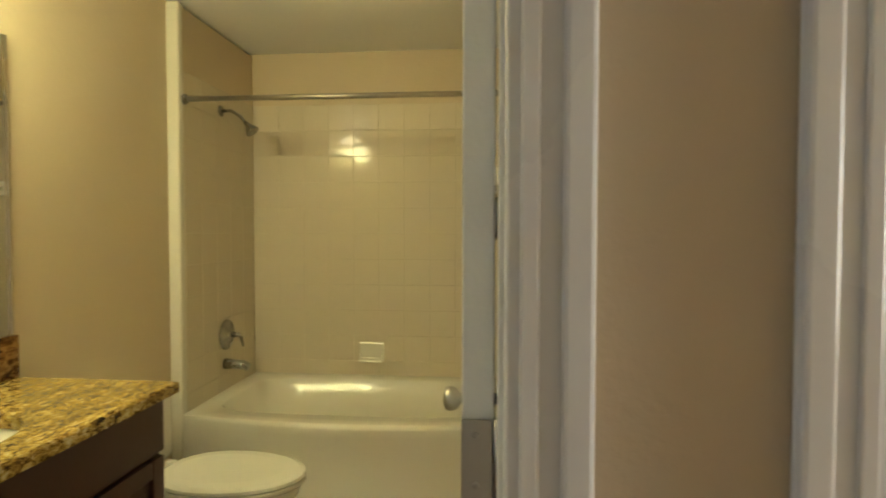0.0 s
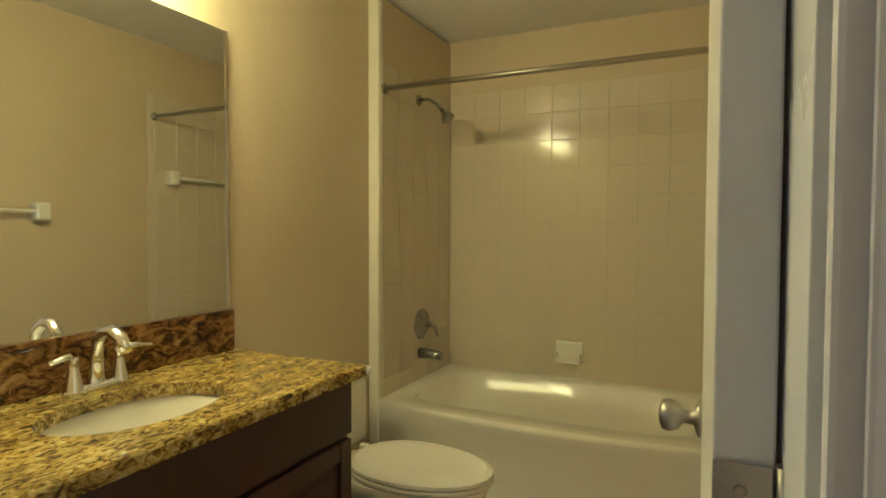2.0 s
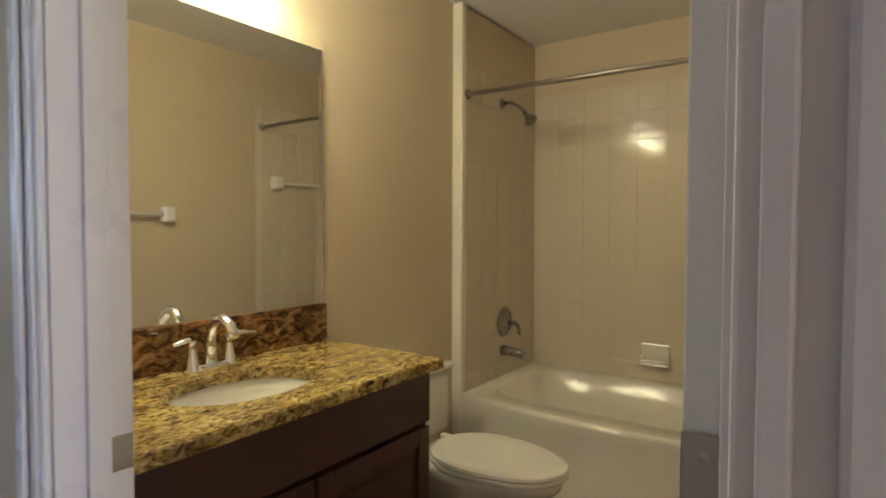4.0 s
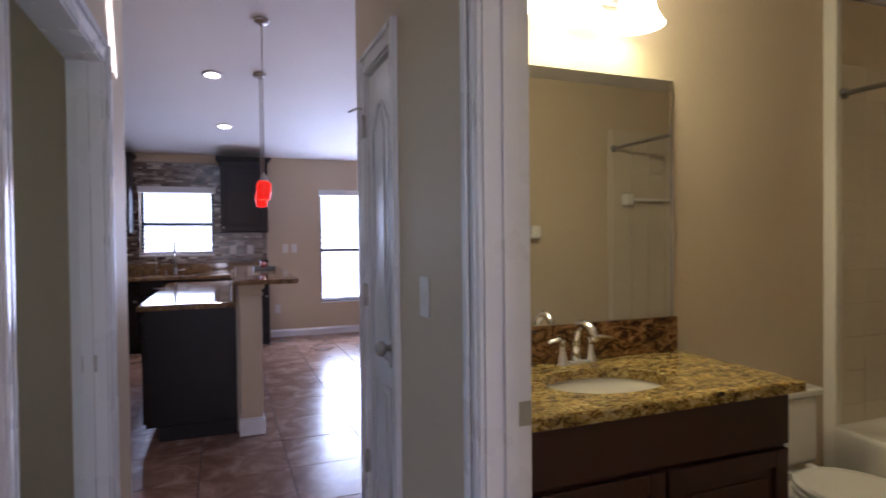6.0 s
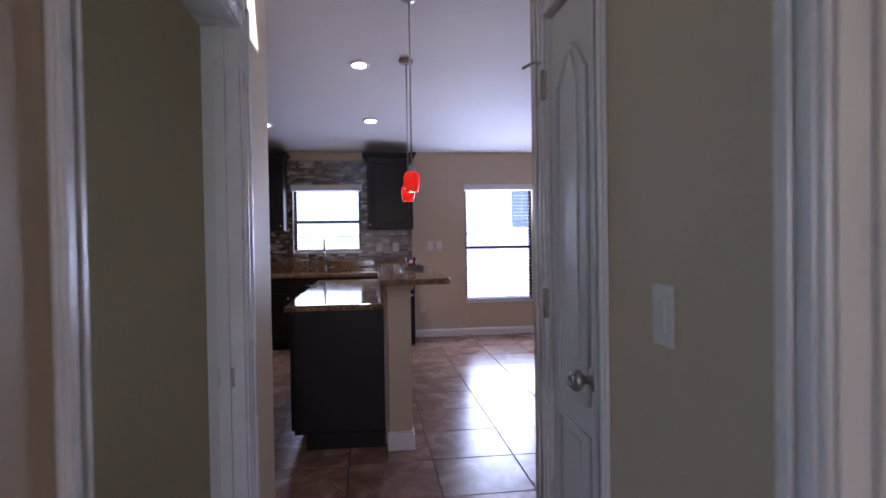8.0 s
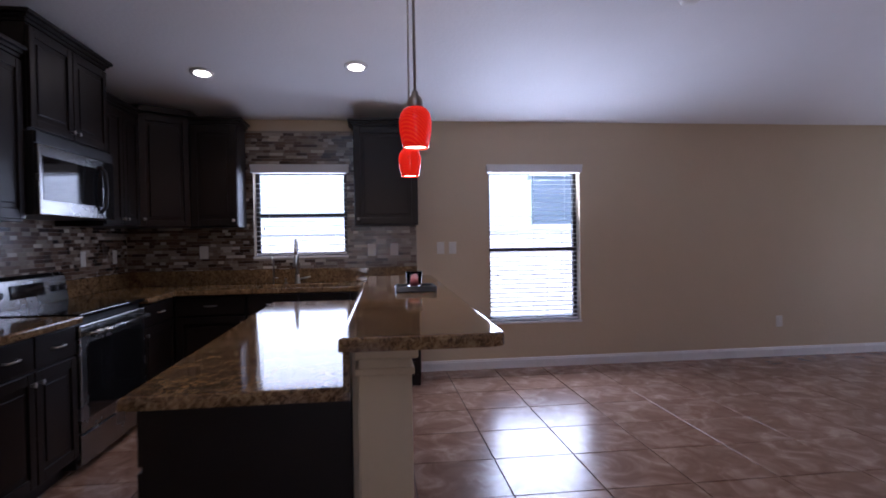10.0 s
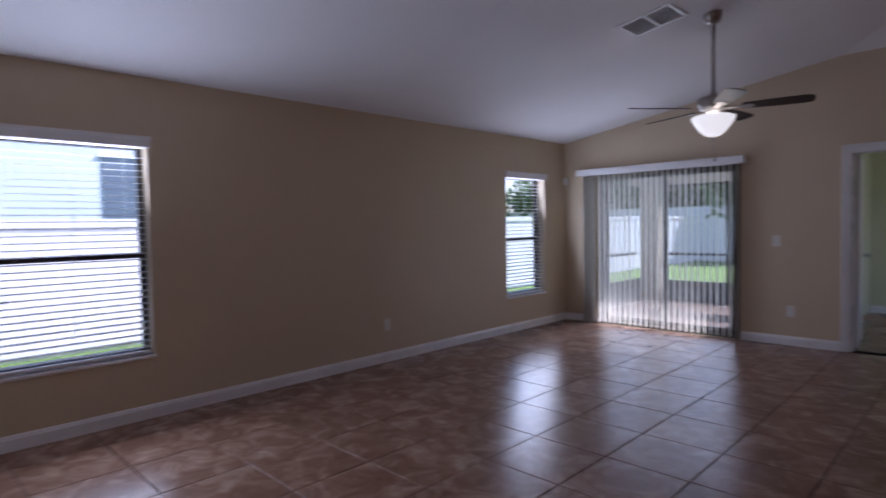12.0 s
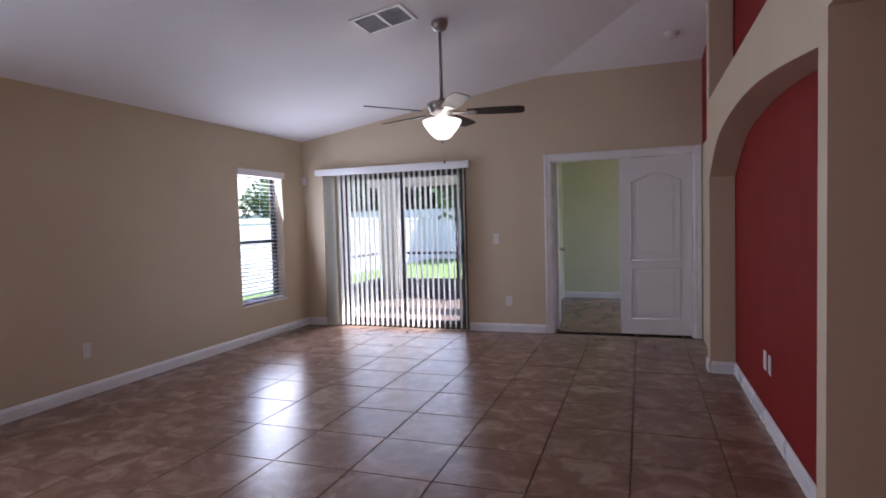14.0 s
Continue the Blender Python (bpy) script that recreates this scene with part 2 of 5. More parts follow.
def pendant_glass():
    m = material("red_swirl_glass_lit", (0.75, 0.05, 0.02), rough=0.22, spec=0.3)
    nt = m.node_tree
    b = nt.nodes["Principled BSDF"]
    co = nt.nodes.new("ShaderNodeTexCoord")
    mp = nt.nodes.new("ShaderNodeMapping")
    mp.inputs["Rotation"].default_value = (0.6, 0.5, 0)
    nt.links.new(co.outputs["Object"], mp.inputs[0])
    w = nt.nodes.new("ShaderNodeTexWave")
    w.inputs["Scale"].default_value, w.inputs["Distortion"].default_value = 32, 1.2
    w.bands_direction = "Z"
    nt.links.new(mp.outputs[0], w.inputs["Vector"])
    col = ramp(nt, w.outputs["Fac"], [(0.0, (0.85, 0.006, 0.001)), (0.8, (0.92, 0.012, 0.002)), (1.0, (1.0, 0.06, 0.006))])
    nt.links.new(col, b.inputs["Base Color"])
    nt.links.new(col, b.inputs["Emission Color"])
    b.inputs["Emission Strength"].default_value = 0.125
    return m


REDGLASS = pendant_glass()

# ---- mesh helpers ----


def part(name, bm, mat, parent=None, label="", smooth=False):
    me = bpy.data.meshes.new(name)
    bmesh.ops.recalc_face_normals(bm, faces=bm.faces[:])
    if smooth:
        for f in bm.faces:
            f.smooth = True
    bm.to_mesh(me)
    bm.free()
    me.materials.append(mat)
    ob = new(name, me)
    if parent is not None:
        ob.parent = parent
        if parent.type == "EMPTY":
            ob.matrix_parent_inverse = Matrix.Translation(-parent.location)
    if label:
        ob["label"] = label
    return ob


def thing(name, x, y, z, label, category, group="", kind=""):
    ob = new(name)
    ob.location = (x, y, z)
    ob.empty_display_size = 0.05
    return tagged(ob, label, category, group, kind)


def block(x0, x1, y0, y1, z0, z1, bevel=0.0, bm=None, segments=2):
    own = bmesh.new()
    bmesh.ops.create_cube(own, size=1, matrix=Matrix.Translation(((x0 + x1) / 2, (y0 + y1) / 2, (z0 + z1) / 2)) @ Matrix.Diagonal((abs(x1 - x0), abs(y1 - y0), abs(z1 - z0), 1)))
    if bevel:
        bmesh.ops.bevel(own, geom=own.edges[:], offset=bevel, segments=segments, affect="EDGES", profile=0.5)
    return join(bm, own)


def join(bm, own):
    if bm is None:
        return own
    vs = [bm.verts.new(v.co) for v in own.verts]
    own.verts.index_update()
    for f in own.faces:
        nf = bm.faces.new([vs[v.index] for v in f.verts])
        nf.smooth = f.smooth
    own.free()
    return bm


def lathe(profile, m=None, steps=28, bm=None, sx=1.0, sy=1.0):
    own = bmesh.new()
    rings = []
    for r, z in profile:
        if r < 1e-5:
            rings.append([own.verts.new((0, 0, z))])
        else:
            rings.append([own.verts.new((sx * r * math.cos(2 * math.pi * i / steps), sy * r * math.sin(2 * math.pi * i / steps), z)) for i in range(steps)])
    for a, b in zip(rings, rings[1:]):
        for i in range(steps):
            j = (i + 1) % steps
            vs = [a[i % len(a)], a[j % len(a)], b[j % len(b)], b[i % len(b)]]
            vs = [v for k, v in enumerate(vs) if v not in vs[:k]]
            if len(vs) > 2:
                own.faces.new(vs)
    for f in own.faces:
        f.smooth = True
    if m is not None:
        bmesh.ops.transform(own, matrix=m, verts=own.verts[:])
    return join(bm, own)


def tube(points, r, steps=12, bm=None, radii=None):
    own = bmesh.new()
    pts = [Vector(p) for p in points]
    rings = []
    up = Vector((0.13, 0.31, 0.94))
    for i, p in enumerate(pts):
        d = (pts[min(i + 1, len(pts) - 1)] - pts[max(i - 1, 0)]).normalized()
        a = d.cross(up).normalized()
        if a.length < 0.1:
            a = d.cross(Vector((1, 0, 0))).normalized()
        b = d.cross(a)
        rr = radii[i] if radii else r
        rings.append([own.verts.new(p + rr * (a * math.cos(2 * math.pi * k / steps) + b * math.sin(2 * math.pi * k / steps))) for k in range(steps)])
    for a, b in zip(rings, rings[1:]):
        for k in range(steps):
            f = own.faces.new((a[k], a[(k + 1) % steps], b[(k + 1) % steps], b[k]))
            f.smooth = True
    own.faces.new(rings[0][::-1])
    own.faces.new(rings[-1])
    return join(bm, own)


def plate(points, normal, thick, bevel=0.0, bm=None):
    """A flat polygon of 3D points thickened along normal."""
    own = bmesh.new()
    f = own.faces.new([own.verts.new(p) for p in points])
    got = bmesh.ops.extrude_face_region(own, geom=[f])
    vs = [g for g in got["geom"] if isinstance(g, bmesh.types.BMVert)]
    bmesh.ops.translate(own, vec=Vector(normal) * thick, verts=vs)
    if bevel:
        top = [e for e in own.edges if all(v in vs for v in e.verts)]
        bmesh.ops.bevel(own, geom=top, offset=bevel, segments=2, affect="EDGES", profile=0.5)
    return join(bm, own)


def to_y(place, sign=1):
    """Turns an object's z axis to the world's +y or -y, at place."""
    return Matrix.Translation(place) @ Matrix.Rotation(radians(-90 * sign), 4, "X")


def to_x(place, sign=1):
    return Matrix.Translation(place) @ Matrix.Rotation(radians(90 * sign), 4, "Y")


def wall(name, axis, a, b, u0, u1, z0, z1, mat, holes=(), label="painted plaster wall"):
    """A wall between planes a and b of axis (x or y), from u0 to u1, with rectangular holes (u0, u1, z0, z1)."""
    us = sorted({u0, u1, *[h[0] for h in holes], *[h[1] for h in holes]})
    zs = sorted({z0, z1, *[h[2] for h in holes], *[h[3] for h in holes]})
    us = [u for u in us if u0 <= u <= u1]
    zs = [z for z in zs if z0 <= z <= z1]

    def solid(i, k):
        if not (0 <= i < len(us) - 1 and 0 <= k < len(zs) - 1):
            return False
        u, z = (us[i] + us[i + 1]) / 2, (zs[k] + zs[k + 1]) / 2
        return not any(h[0] < u < h[1] and h[2] < z < h[3] for h in holes)

    bm = bmesh.new()

    def pt(c, u, z):
        return bm.verts.new((c, u, z) if axis == "x" else (u, c, z))

    for i in range(len(us) - 1):
        for k in range(len(zs) - 1):
            if not solid(i, k):
                continue
            p, q, r, s = us[i], us[i + 1], zs[k], zs[k + 1]
            for c in (a, b):
                bm.faces.new([pt(c, p, r), pt(c, q, r), pt(c, q, s), pt(c, p, s)])
            for di, dk, (u_a, z_a, u_b, z_b) in ((-1, 0, (p, r, p, s)), (1, 0, (q, r, q, s)), (0, -1, (p, r, q, r)), (0, 1, (p, s, q, s))):
                if not solid(i + di, k + dk):
                    bm.faces.new([pt(a, u_a, z_a), pt(a, u_b, z_b), pt(b, u_b, z_b), pt(b, u_a, z_a)])
    bmesh.ops.remove_doubles(bm, verts=bm.verts[:], dist=0.0005)
    ob = part(name, bm, mat)
    return tagged(ob, label, "wall", kind="structure")


# ---- structure ----
XW, YE, YK = -6.57, 9.48, -0.42
YL, YR = 1.30, 2.289


def ceil_a(x):
    return 2.48 + 0.16 * (x + 6.57)


# floor bed under the tiles
part_floor = tagged(part("floor", block(XW, 5.0, -2.6, YE + 3.4, -0.2, -0.006), FGROUT), "brown grout bed under ceramic tiles", "floor", kind="structure")

K_WIN, D_WIN, L_WIN = (0.74, 1.62, 1.17, 2.0), (3.02, 3.97, 0.46, 2.0), (8.14, 8.98, 0.44, 1.98)
SLIDER = (-6.05, -4.27, 0.0, 2.03)
BED = (-3.24, -1.70, 0.0, 2.03)
wall("wall_window_side", "x", XW - 0.2, XW, YK - 0.15, YE + 0.15, -0.2, 3.0, WALL, [K_WIN, D_WIN, L_WIN], "beige painted plaster wall with three windows")
wall("wall_end", "y", YE, YE + 0.14, XW, -0.9, -0.2, 3.7, WALL, [SLIDER, BED], "beige painted plaster wall with sliding door")
wall("wall_kitchen_range", "y", YK - 0.15, YK, XW, -1.34, -0.2, 3.6, WALL, (), "beige painted plaster kitchen wall")
wall("wall_hall_end_left", "x", -1.46, -1.34, YK, YL - 0.12, -0.2, 3.6, WALL, ())
DOOR_B, DOOR_A = (-0.95, 0.15, 0.0, 2.04), (0.49, 1.30, 0.0, 2.04)
wall("wall_hall_left", "y", YL - 0.12, YL, -1.46, 5.0, -0.2, 3.6, WALL, [DOOR_B, DOOR_A], "beige textured hallway wall with two doorways")
CLOSET, BATH_D, DOOR_C = (-0.76, -0.335, 0.0, 2.03), (0.38, 1.344, 0.0, 2.04), (1.66, 2.35, 0.0, 2.04)
wall("wall_hall_right", "y", YR, YR + 0.12, -0.91, 5.0, -0.2, 3.6, WALL, [CLOSET, BATH_D, DOOR_C], "beige textured hallway wall with doorways")
# unseen end wall; its opening is made up to hold the fill lamp
wall("wall_hall_back", "x", 5.0, 5.1, YL - 0.12, YR + 0.12, -0.2, 3.0, WALL, [(1.5, 2.1, 0.8, 2.1)], "beige hallway end wall with an added opening for fill light")
wall("wall_room_side", "x", 2.4, 2.5, -2.6, YL - 0.121, -0.2, 3.0, WALL, ())
# unseen slab, added to keep direct sun out of the hall-end opening
tagged(part("roof_sun_block", block(5.101, 7.6, 0.0, 4.5, 2.45, 2.6), CEIL), "white unseen slab added to shield the hall-end opening from sun", "roof", kind="structure")
wall("wall_room_back", "y", -2.7, -2.6, -1.46, 2.5, -0.2, 3.0, WALL, ())
wall("wall_room_partition", "x", 0.29, 0.37, -2.6, YL - 0.121, -0.2, 2.6, WALL, ())
# bathroom
XM, YB, XR = -0.219, 5.135, 1.36
wall("wall_bath_mirror", "x", XM - 0.12, XM, YR + 0.12, YB + 0.12, -0.2, 2.6, WALL, (), "beige painted bathroom wall behind the vanity")
wall("wall_bath_back", "y", YB, YB + 0.12, XM, XR + 0.1, -0.2, 2.6, WALL, ())
wall("wall_bath_far_side", "x", XR, XR + 0.1, YR + 0.12, YB, -0.2, 2.6, WALL, ())
tagged(part("ceiling_bath", block(XM, XR, YR + 0.12, YB, 2.415, 2.5), CEIL), "white textured bathroom ceiling", "ceiling", kind="structure")
tagged(part("ceiling_hall", block(-0.91, 5.0, YL, YR, 2.62, 2.7), CEIL), "white textured hallway ceiling", "ceiling", kind="structure")
tagged(part("ceiling_room", block(-1.34, 2.4, -2.6, YL - 0.12, 2.6, 2.7), CEIL), "white textured side room ceiling", "ceiling", kind="structure")
# closet behind the hall door, and the dead space beside the bath
wall("wall_closet_back", "y", 3.2, 3.3, -1.5, -0.34, -0.2, 3.6, WALL, ())
wall("wall_living_jog", "x", -0.91, -0.83, YR + 0.12, 3.2, -0.2, 3.6, WALL, ())

# sloping ceiling with its hip by the end wall
bm = bmesh.new()
for poly in ([(XW, YK), (-0.83, YK), (-0.83, 5.96), (-3.32, YE), (XW, YE)], [(-0.83, 5.96), (-0.83, YE), (-3.32, YE)]):
    lo, hi = [], []
    for x, y in poly:
        z = min(ceil_a(x), 3.0 + 0.11 * (YE - y))
        lo.append(bm.verts.new((x, y, z)))
        hi.append(bm.verts.new((x, y, z + 0.12)))
    bm.faces.new(lo)
    bm.faces.new(hi[::-1])
    for i in range(len(lo)):
        j = (i + 1) % len(lo)
        bm.faces.new((lo[i], lo[j], hi[j], hi[i]))
tagged(part("ceiling_vaulted", bm, CEIL), "white textured sloping ceiling", "ceiling", kind="structure")

# red accent wall behind the arch
XA = -1.70
wall("wall_red", "x", -1.50, -1.40, 3.2, YE, -0.2, 3.6, RED, (), "deep red painted accent wall")
# arch wall: column, pier and arched header
bm = bmesh.new()


def arch_outline():
    pts = [(8.23, 0.0), (8.23, 2.31), (2.9, 2.31), (2.9, 1.98)]
    # second opening, then pier, then the arch
    pts += [(4.85, 1.98), (4.85, 0.0), (4.95, 0.0)]
    n = 18
    for i in range(n + 1):
        s = i / n
        y = 4.95 + (8.06 - 4.95) * s
        z = 1.885 + 0.125 * math.sin(math.pi * min(1, s / 0.95)) - 0.22 * max(0, (s - 0.75) / 0.25) ** 2
        pts.append((y, z))
    pts += [(8.06, 0.0)]
    return pts


wall_arch = part("wall_arch", plate([(XA, y, z) for y, z in arch_outline()], (1, 0, 0), 0.195, 0.0), WALL)
tagged(wall_arch, "beige plaster wall with an arched niche", "wall", kind="structure")
tagged(part("wall_arch_column", block(XA, -1.505, 8.10, 8.234, 2.312, 3.4, 0.012), WALL), "beige plaster column above the arch", "wall", kind="structure")
tagged(part("wall_red_upper", block(-1.62, -1.506, 8.30, YE - 0.004, 2.10, 3.3), RED), "deep red painted upper wall", "wall", kind="structure")
tagged(part("wall_beside_arch", block(-1.62, -1.506, 8.30, YE - 0.004, 0, 2.097), WALL), "beige painted wall beside the arch", "wall", kind="structure")

# bedroom beyond the double doors
wall("wall_bedroom_back", "y", 12.6, 12.7, -3.6, 0.6, -0.2, 3.0, GREEN, (), "pale green bedroom wall")
wall("wall_bedroom_side", "x", -3.62, -3.5, YE + 0.14, 12.6, -0.2, 3.0, GREEN, (), "pale green bedroom wall")
wall("wall_bedroom_window", "x", 0.45, 0.57, YE + 0.14, 12.6, -0.2, 3.0, GREEN, [(10.9, 12.3, 0.7, 2.1)], "pale green bedroom wall with a window")
tagged(part("ceiling_bedroom", block(-3.5, 0.45, YE + 0.14, 12.6, 2.6, 2.7), CEIL), "white bedroom ceiling", "ceiling", kind="structure")


def baseboard(x0, y0, x1, y1, nx, ny):
    """A moulded board along a wall, whose face looks along (nx, ny)."""
    prof = [(0, 0), (0.016, 0), (0.016, 0.075), (0.012, 0.083), (0.009, 0.094), (0.004, 0.10), (0, 0.10)]
    bm = bmesh.new()
    rings = [[bm.verts.new((x + nx * d, y + ny * d, z)) for d, z in prof] for x, y in ((x0, y0), (x1, y1))]
    n = len(prof)
    for i in range(n):
        bm.faces.new((rings[0][i], rings[0][(i + 1) % n], rings[1][(i + 1) % n], rings[1][i]))
    bm.faces.new(rings[0])
    bm.faces.new(rings[1][::-1])
    tagged(part("baseboard", bm, TRIM), "white moulded wooden baseboard", "baseboard", kind="structure")


baseboard(XW + 0.001, 2.32, XW + 0.001, YE - 0.01, 1, 0)
baseboard(XW + 0.02, YE - 0.001, -6.07, YE - 0.001, 0, -1)
baseboard(-4.25, YE - 0.001, -3.32, YE - 0.001, 0, -1)
baseboard(-1.501, 4.0, -1.501, 8.06, -1, 0)
baseboard(XA - 0.001, 8.06, XA - 0.001, 8.23, -1, 0)
baseboard(-1.69, 8.061, -1.52, 8.061, 0, -1)
baseboard(XA - 0.001, 4.85, XA - 0.001, 4.95, -1, 0)
baseboard(-1.461, 0.0, -1.461, YL - 0.12, -1, 0)
baseboard(-3.49, 12.599, 0.4, 12.599, 0, -1)
baseboard(-1.46, YL + 0.001, -1.03, YL + 0.001, 0, 1)
baseboard(0.23, YL + 0.001, 0.41, YL + 0.001, 0, 1)
baseboard(-0.26, YR - 0.001, 0.30, YR - 0.001, 0, -1)
baseboard(1.41, YR - 0.001, 1.58, YR - 0.001, 0, -1)


def casing(hole, y, sign, depth=0.12, width=0.07, name="trim", stops="both"):
    """Moulded casing on the face y (sign: where it looks) and the jamb lining of a doorway hole (x0, x1, z0, z1)."""
    x0, x1, _, z1 = hole
    t = thing(name, (x0 + x1) / 2, y, 0, "white moulded door casing and jamb", "door frame", kind="structure")
    for s, x in ((-1, x0), (1, x1)):
        bm = block(*sorted((x - s * 0.012, x + s * width)), *sorted((y, y + sign * 0.012)), 0, z1 + width, 0.004)
        block(*sorted((x + s * 0.002, x + s * 0.020)), *sorted((y + sign * 0.012, y + sign * 0.018)), 0, z1 + 0.02, 0.003, bm)
        block(*sorted((x + s * 0.040, x + s * width)), *sorted((y + sign * 0.012, y + sign * 0.022)), 0, z1 + width, 0.005, bm)
        part("casing", bm, TRIM, t)
        part("jamb", block(*sorted((x - s * 0.018, x)), *sorted((y, y - sign * depth)), 0, z1, 0.001), TRIM, t)
        if stops == "both" or s < 0:
            part("door_stop", block(*sorted((x - s * 0.030, x - s * 0.018)), *sorted((y - sign * 0.045, y - sign * 0.08)), 0, z1 - 0.018, 0.002), TRIM, t)
    bm = block(x0 + 0.013, x1 - 0.013, *sorted((y, y + sign * 0.012)), z1 - 0.012, z1 + width, 0.004)
    block(x0 + 0.001, x1 - 0.001, *sorted((y + sign * 0.012, y + sign * 0.022)), z1 + 0.04, z1 + width, 0.005, bm)
    part("casing", bm, TRIM, t)
    part("jamb", block(x0 + 0.018, x1 - 0.018, *sorted((y, y - sign * depth)), z1 - 0.018, z1, 0.001), TRIM, t)
    return t


t = casing(DOOR_B, YL, 1)
part("strike_plate", block(-0.932, -0.929, YL - 0.085, YL - 0.035, 0.83, 0.895, 0.001), NICKEL, t)
casing(DOOR_A, YL, 1)
t = casing(BATH_D, YR, -1, stops="latch side")
part("strike_plate", block(0.398, 0.401, YR + 0.07, YR + 0.118, 0.88, 0.94, 0.001), NICKEL, t)
casing(CLOSET, YR, -1, width=0.06)
casing(DOOR_C, YR, -1)
casing(BED, YE, -1, 0.14)


def knob(name, place, sign, parent, mat=NICKEL, axis="y"):
    prof = [(0.0, 0.0), (0.033, 0.0), (0.033, 0.004), (0.028, 0.009), (0.013, 0.012), (0.011, 0.028), (0.017, 0.034), (0.027, 0.042), (0.029, 0.052), (0.026, 0.062), (0.017, 0.068), (0.009, 0.069), (0.008, 0.066), (0.0, 0.066)]
    m = to_y(place, sign) if axis == "y" else to_x(place, sign)
    return part(name, lathe(prof, m), mat, parent, "satin nickel round knob", True)


def door_panels(bmf, parent, w, face, low=0.22, split=0.72, high=1.86, inset=0.12):
    """Arched upper and square lower raised panels. bmf maps (u, v, depth) to world; face: the depth of the door's face, whose sign gives the side."""
    s = 1 if face > 0 else -1

    def ring(pts):
        for k, (rr, dd) in enumerate(((0.009, 0.004),)):
            p3 = [bmf(u, v, face + s * 0.001) for u, v in pts]
            part("panel_moulding", tube(p3 + [p3[0]], rr, 8), DOORM, parent)

    a, b = inset, w - inset
    rect = [(a, low), (b, low), (b, split - 0.09), (a, split - 0.09)]
    arch = [(a, split), (b, split), (b, high - 0.09)]
    n = 14
    for i in range(1, n):
        q = i / n
        arch.append((b + (a - b) * q, high - 0.09 + 0.09 * (math.sin(math.pi * q) ** 1.6)))
    arch.append((a, high - 0.09))
    ring(rect)
    ring(arch)
    for pts in (rect, arch):
        cu, cv = sum(p[0] for p in pts) / len(pts), sum(p[1] for p in pts) / len(pts)
        inner = [(cu + (u - cu) * (1 - 0.07 / max(0.1, (b - a) / 2)), cv + (v - cv) * 0.88) for u, v in pts]
        p0, p1 = Vector(bmf(0, 0, face)), Vector(bmf(0, 0, face + s))
        part("panel", plate([bmf(u, v, face - s * 0.001) for u, v in inner], p1 - p0, 0.006, 0.004), DOORM, parent)


def hinge(parent, x, y, z, ax="x"):
    bm = block(x - 0.006, x + 0.006, y - 0.016, y + 0.004, z - 0.045, z + 0.045, 0.001)
    tube([(x, y - 0.014, z - 0.048), (x, y - 0.014, z + 0.048)], 0.007, 10, bm)
    part("hinge", bm, NICKEL, parent)


# closed linen closet door
t = thing("door_closet", -0.55, YR + 0.02, 0.01, "white closed two-panel closet door with nickel knob", "door", kind="structure")
part("slab", block(-0.738, -0.357, YR + 0.012, YR + 0.047, 0.01, 2.0, 0.002), DOORM, t)
door_panels(lambda u, v, d: (-0.357 - u, YR + 0.03 + d, v), t, 0.381, -0.018, inset=0.075, split=0.86)
knob("door_knob", (-0.40, YR + 0.012, 0.935), -1, t)
for z in (0.40, 1.10, 1.80):
    hinge(t, -0.748, YR + 0.004, z)
part("hook_latch", tube([(-0.75, YR, 1.87), (-0.77, YR - 0.03, 1.88), (-0.80, YR - 0.06, 1.868)], 0.005, 8), NICKEL, t)

# closed hall door
t = thing("door_hall", 0.9, YL - 0.04, 0.01, "white closed flush hallway door with nickel knob", "door", kind="structure")
part("slab", block(0.512, 1.278, YL - 0.06, YL - 0.022, 0.01, 2.018, 0.002), DOORM, t)
knob("door_knob", (0.575, YL - 0.022, 1.195), 1, t)
t = thing("door_other", 2.0, YR + 0.04, 0.01, "white closed hallway door", "door", kind="structure")
part("slab", block(1.682, 2.328, YR + 0.022, YR + 0.06, 0.01, 2.018, 0.002), DOORM, t)

# bathroom door, swung inside about the hinge side
DX, DY, DA = 1.323, YR + 0.085, 91.0
turn = Matrix.Translation((DX, DY, 0)) @ Matrix.Rotation(radians(DA), 4, "Z")
t = thing("door_bathroom", DX, DY, 0.01, "white open bathroom door with nickel knobs", "door", kind="structure")
W_D = 0.76
bm = block(0.004, W_D, -0.0, 0.036, 0.012, 2.02, 0.002)
bmesh.ops.transform(bm, matrix=turn, verts=bm.verts[:])
part("slab", bm, DOORM, t)
for side in (1, -1):
    prof_m = turn @ to_y((W_D - 0.065, 0.038 if side > 0 else 0.0, 0.95), side)
    prof = [(0.0, 0.0), (0.033, 0.0), (0.033, 0.005), (0.013, 0.012), (0.011, 0.028), (0.024, 0.038), (0.029, 0.052), (0.026, 0.064), (0.012, 0.07), (0.0, 0.07)]
    part("door_knob", lathe(prof, prof_m), NICKEL, t, "satin nickel round knob", True)
for z in (1.09, 1.78, 0.25):
    bm = block(-0.002, 0.002, 0.002, 0.036, z - 0.045, z + 0.045, 0.0008)
    for q in (-0.028, 0.028):
        lathe([(0, 0.0), (0.004, 0.0), (0.003, 0.0015), (0, 0.0015)], to_x((-0.002, 0.02, z + q), -1), 10, bm)
    tube([(0.0, -0.006, z - 0.047), (0.0, -0.006, z + 0.047)], 0.007, 10, bm)
    bmesh.ops.transform(bm, matrix=turn, verts=bm.verts[:])
    part("hinge", bm, NICKEL, t)

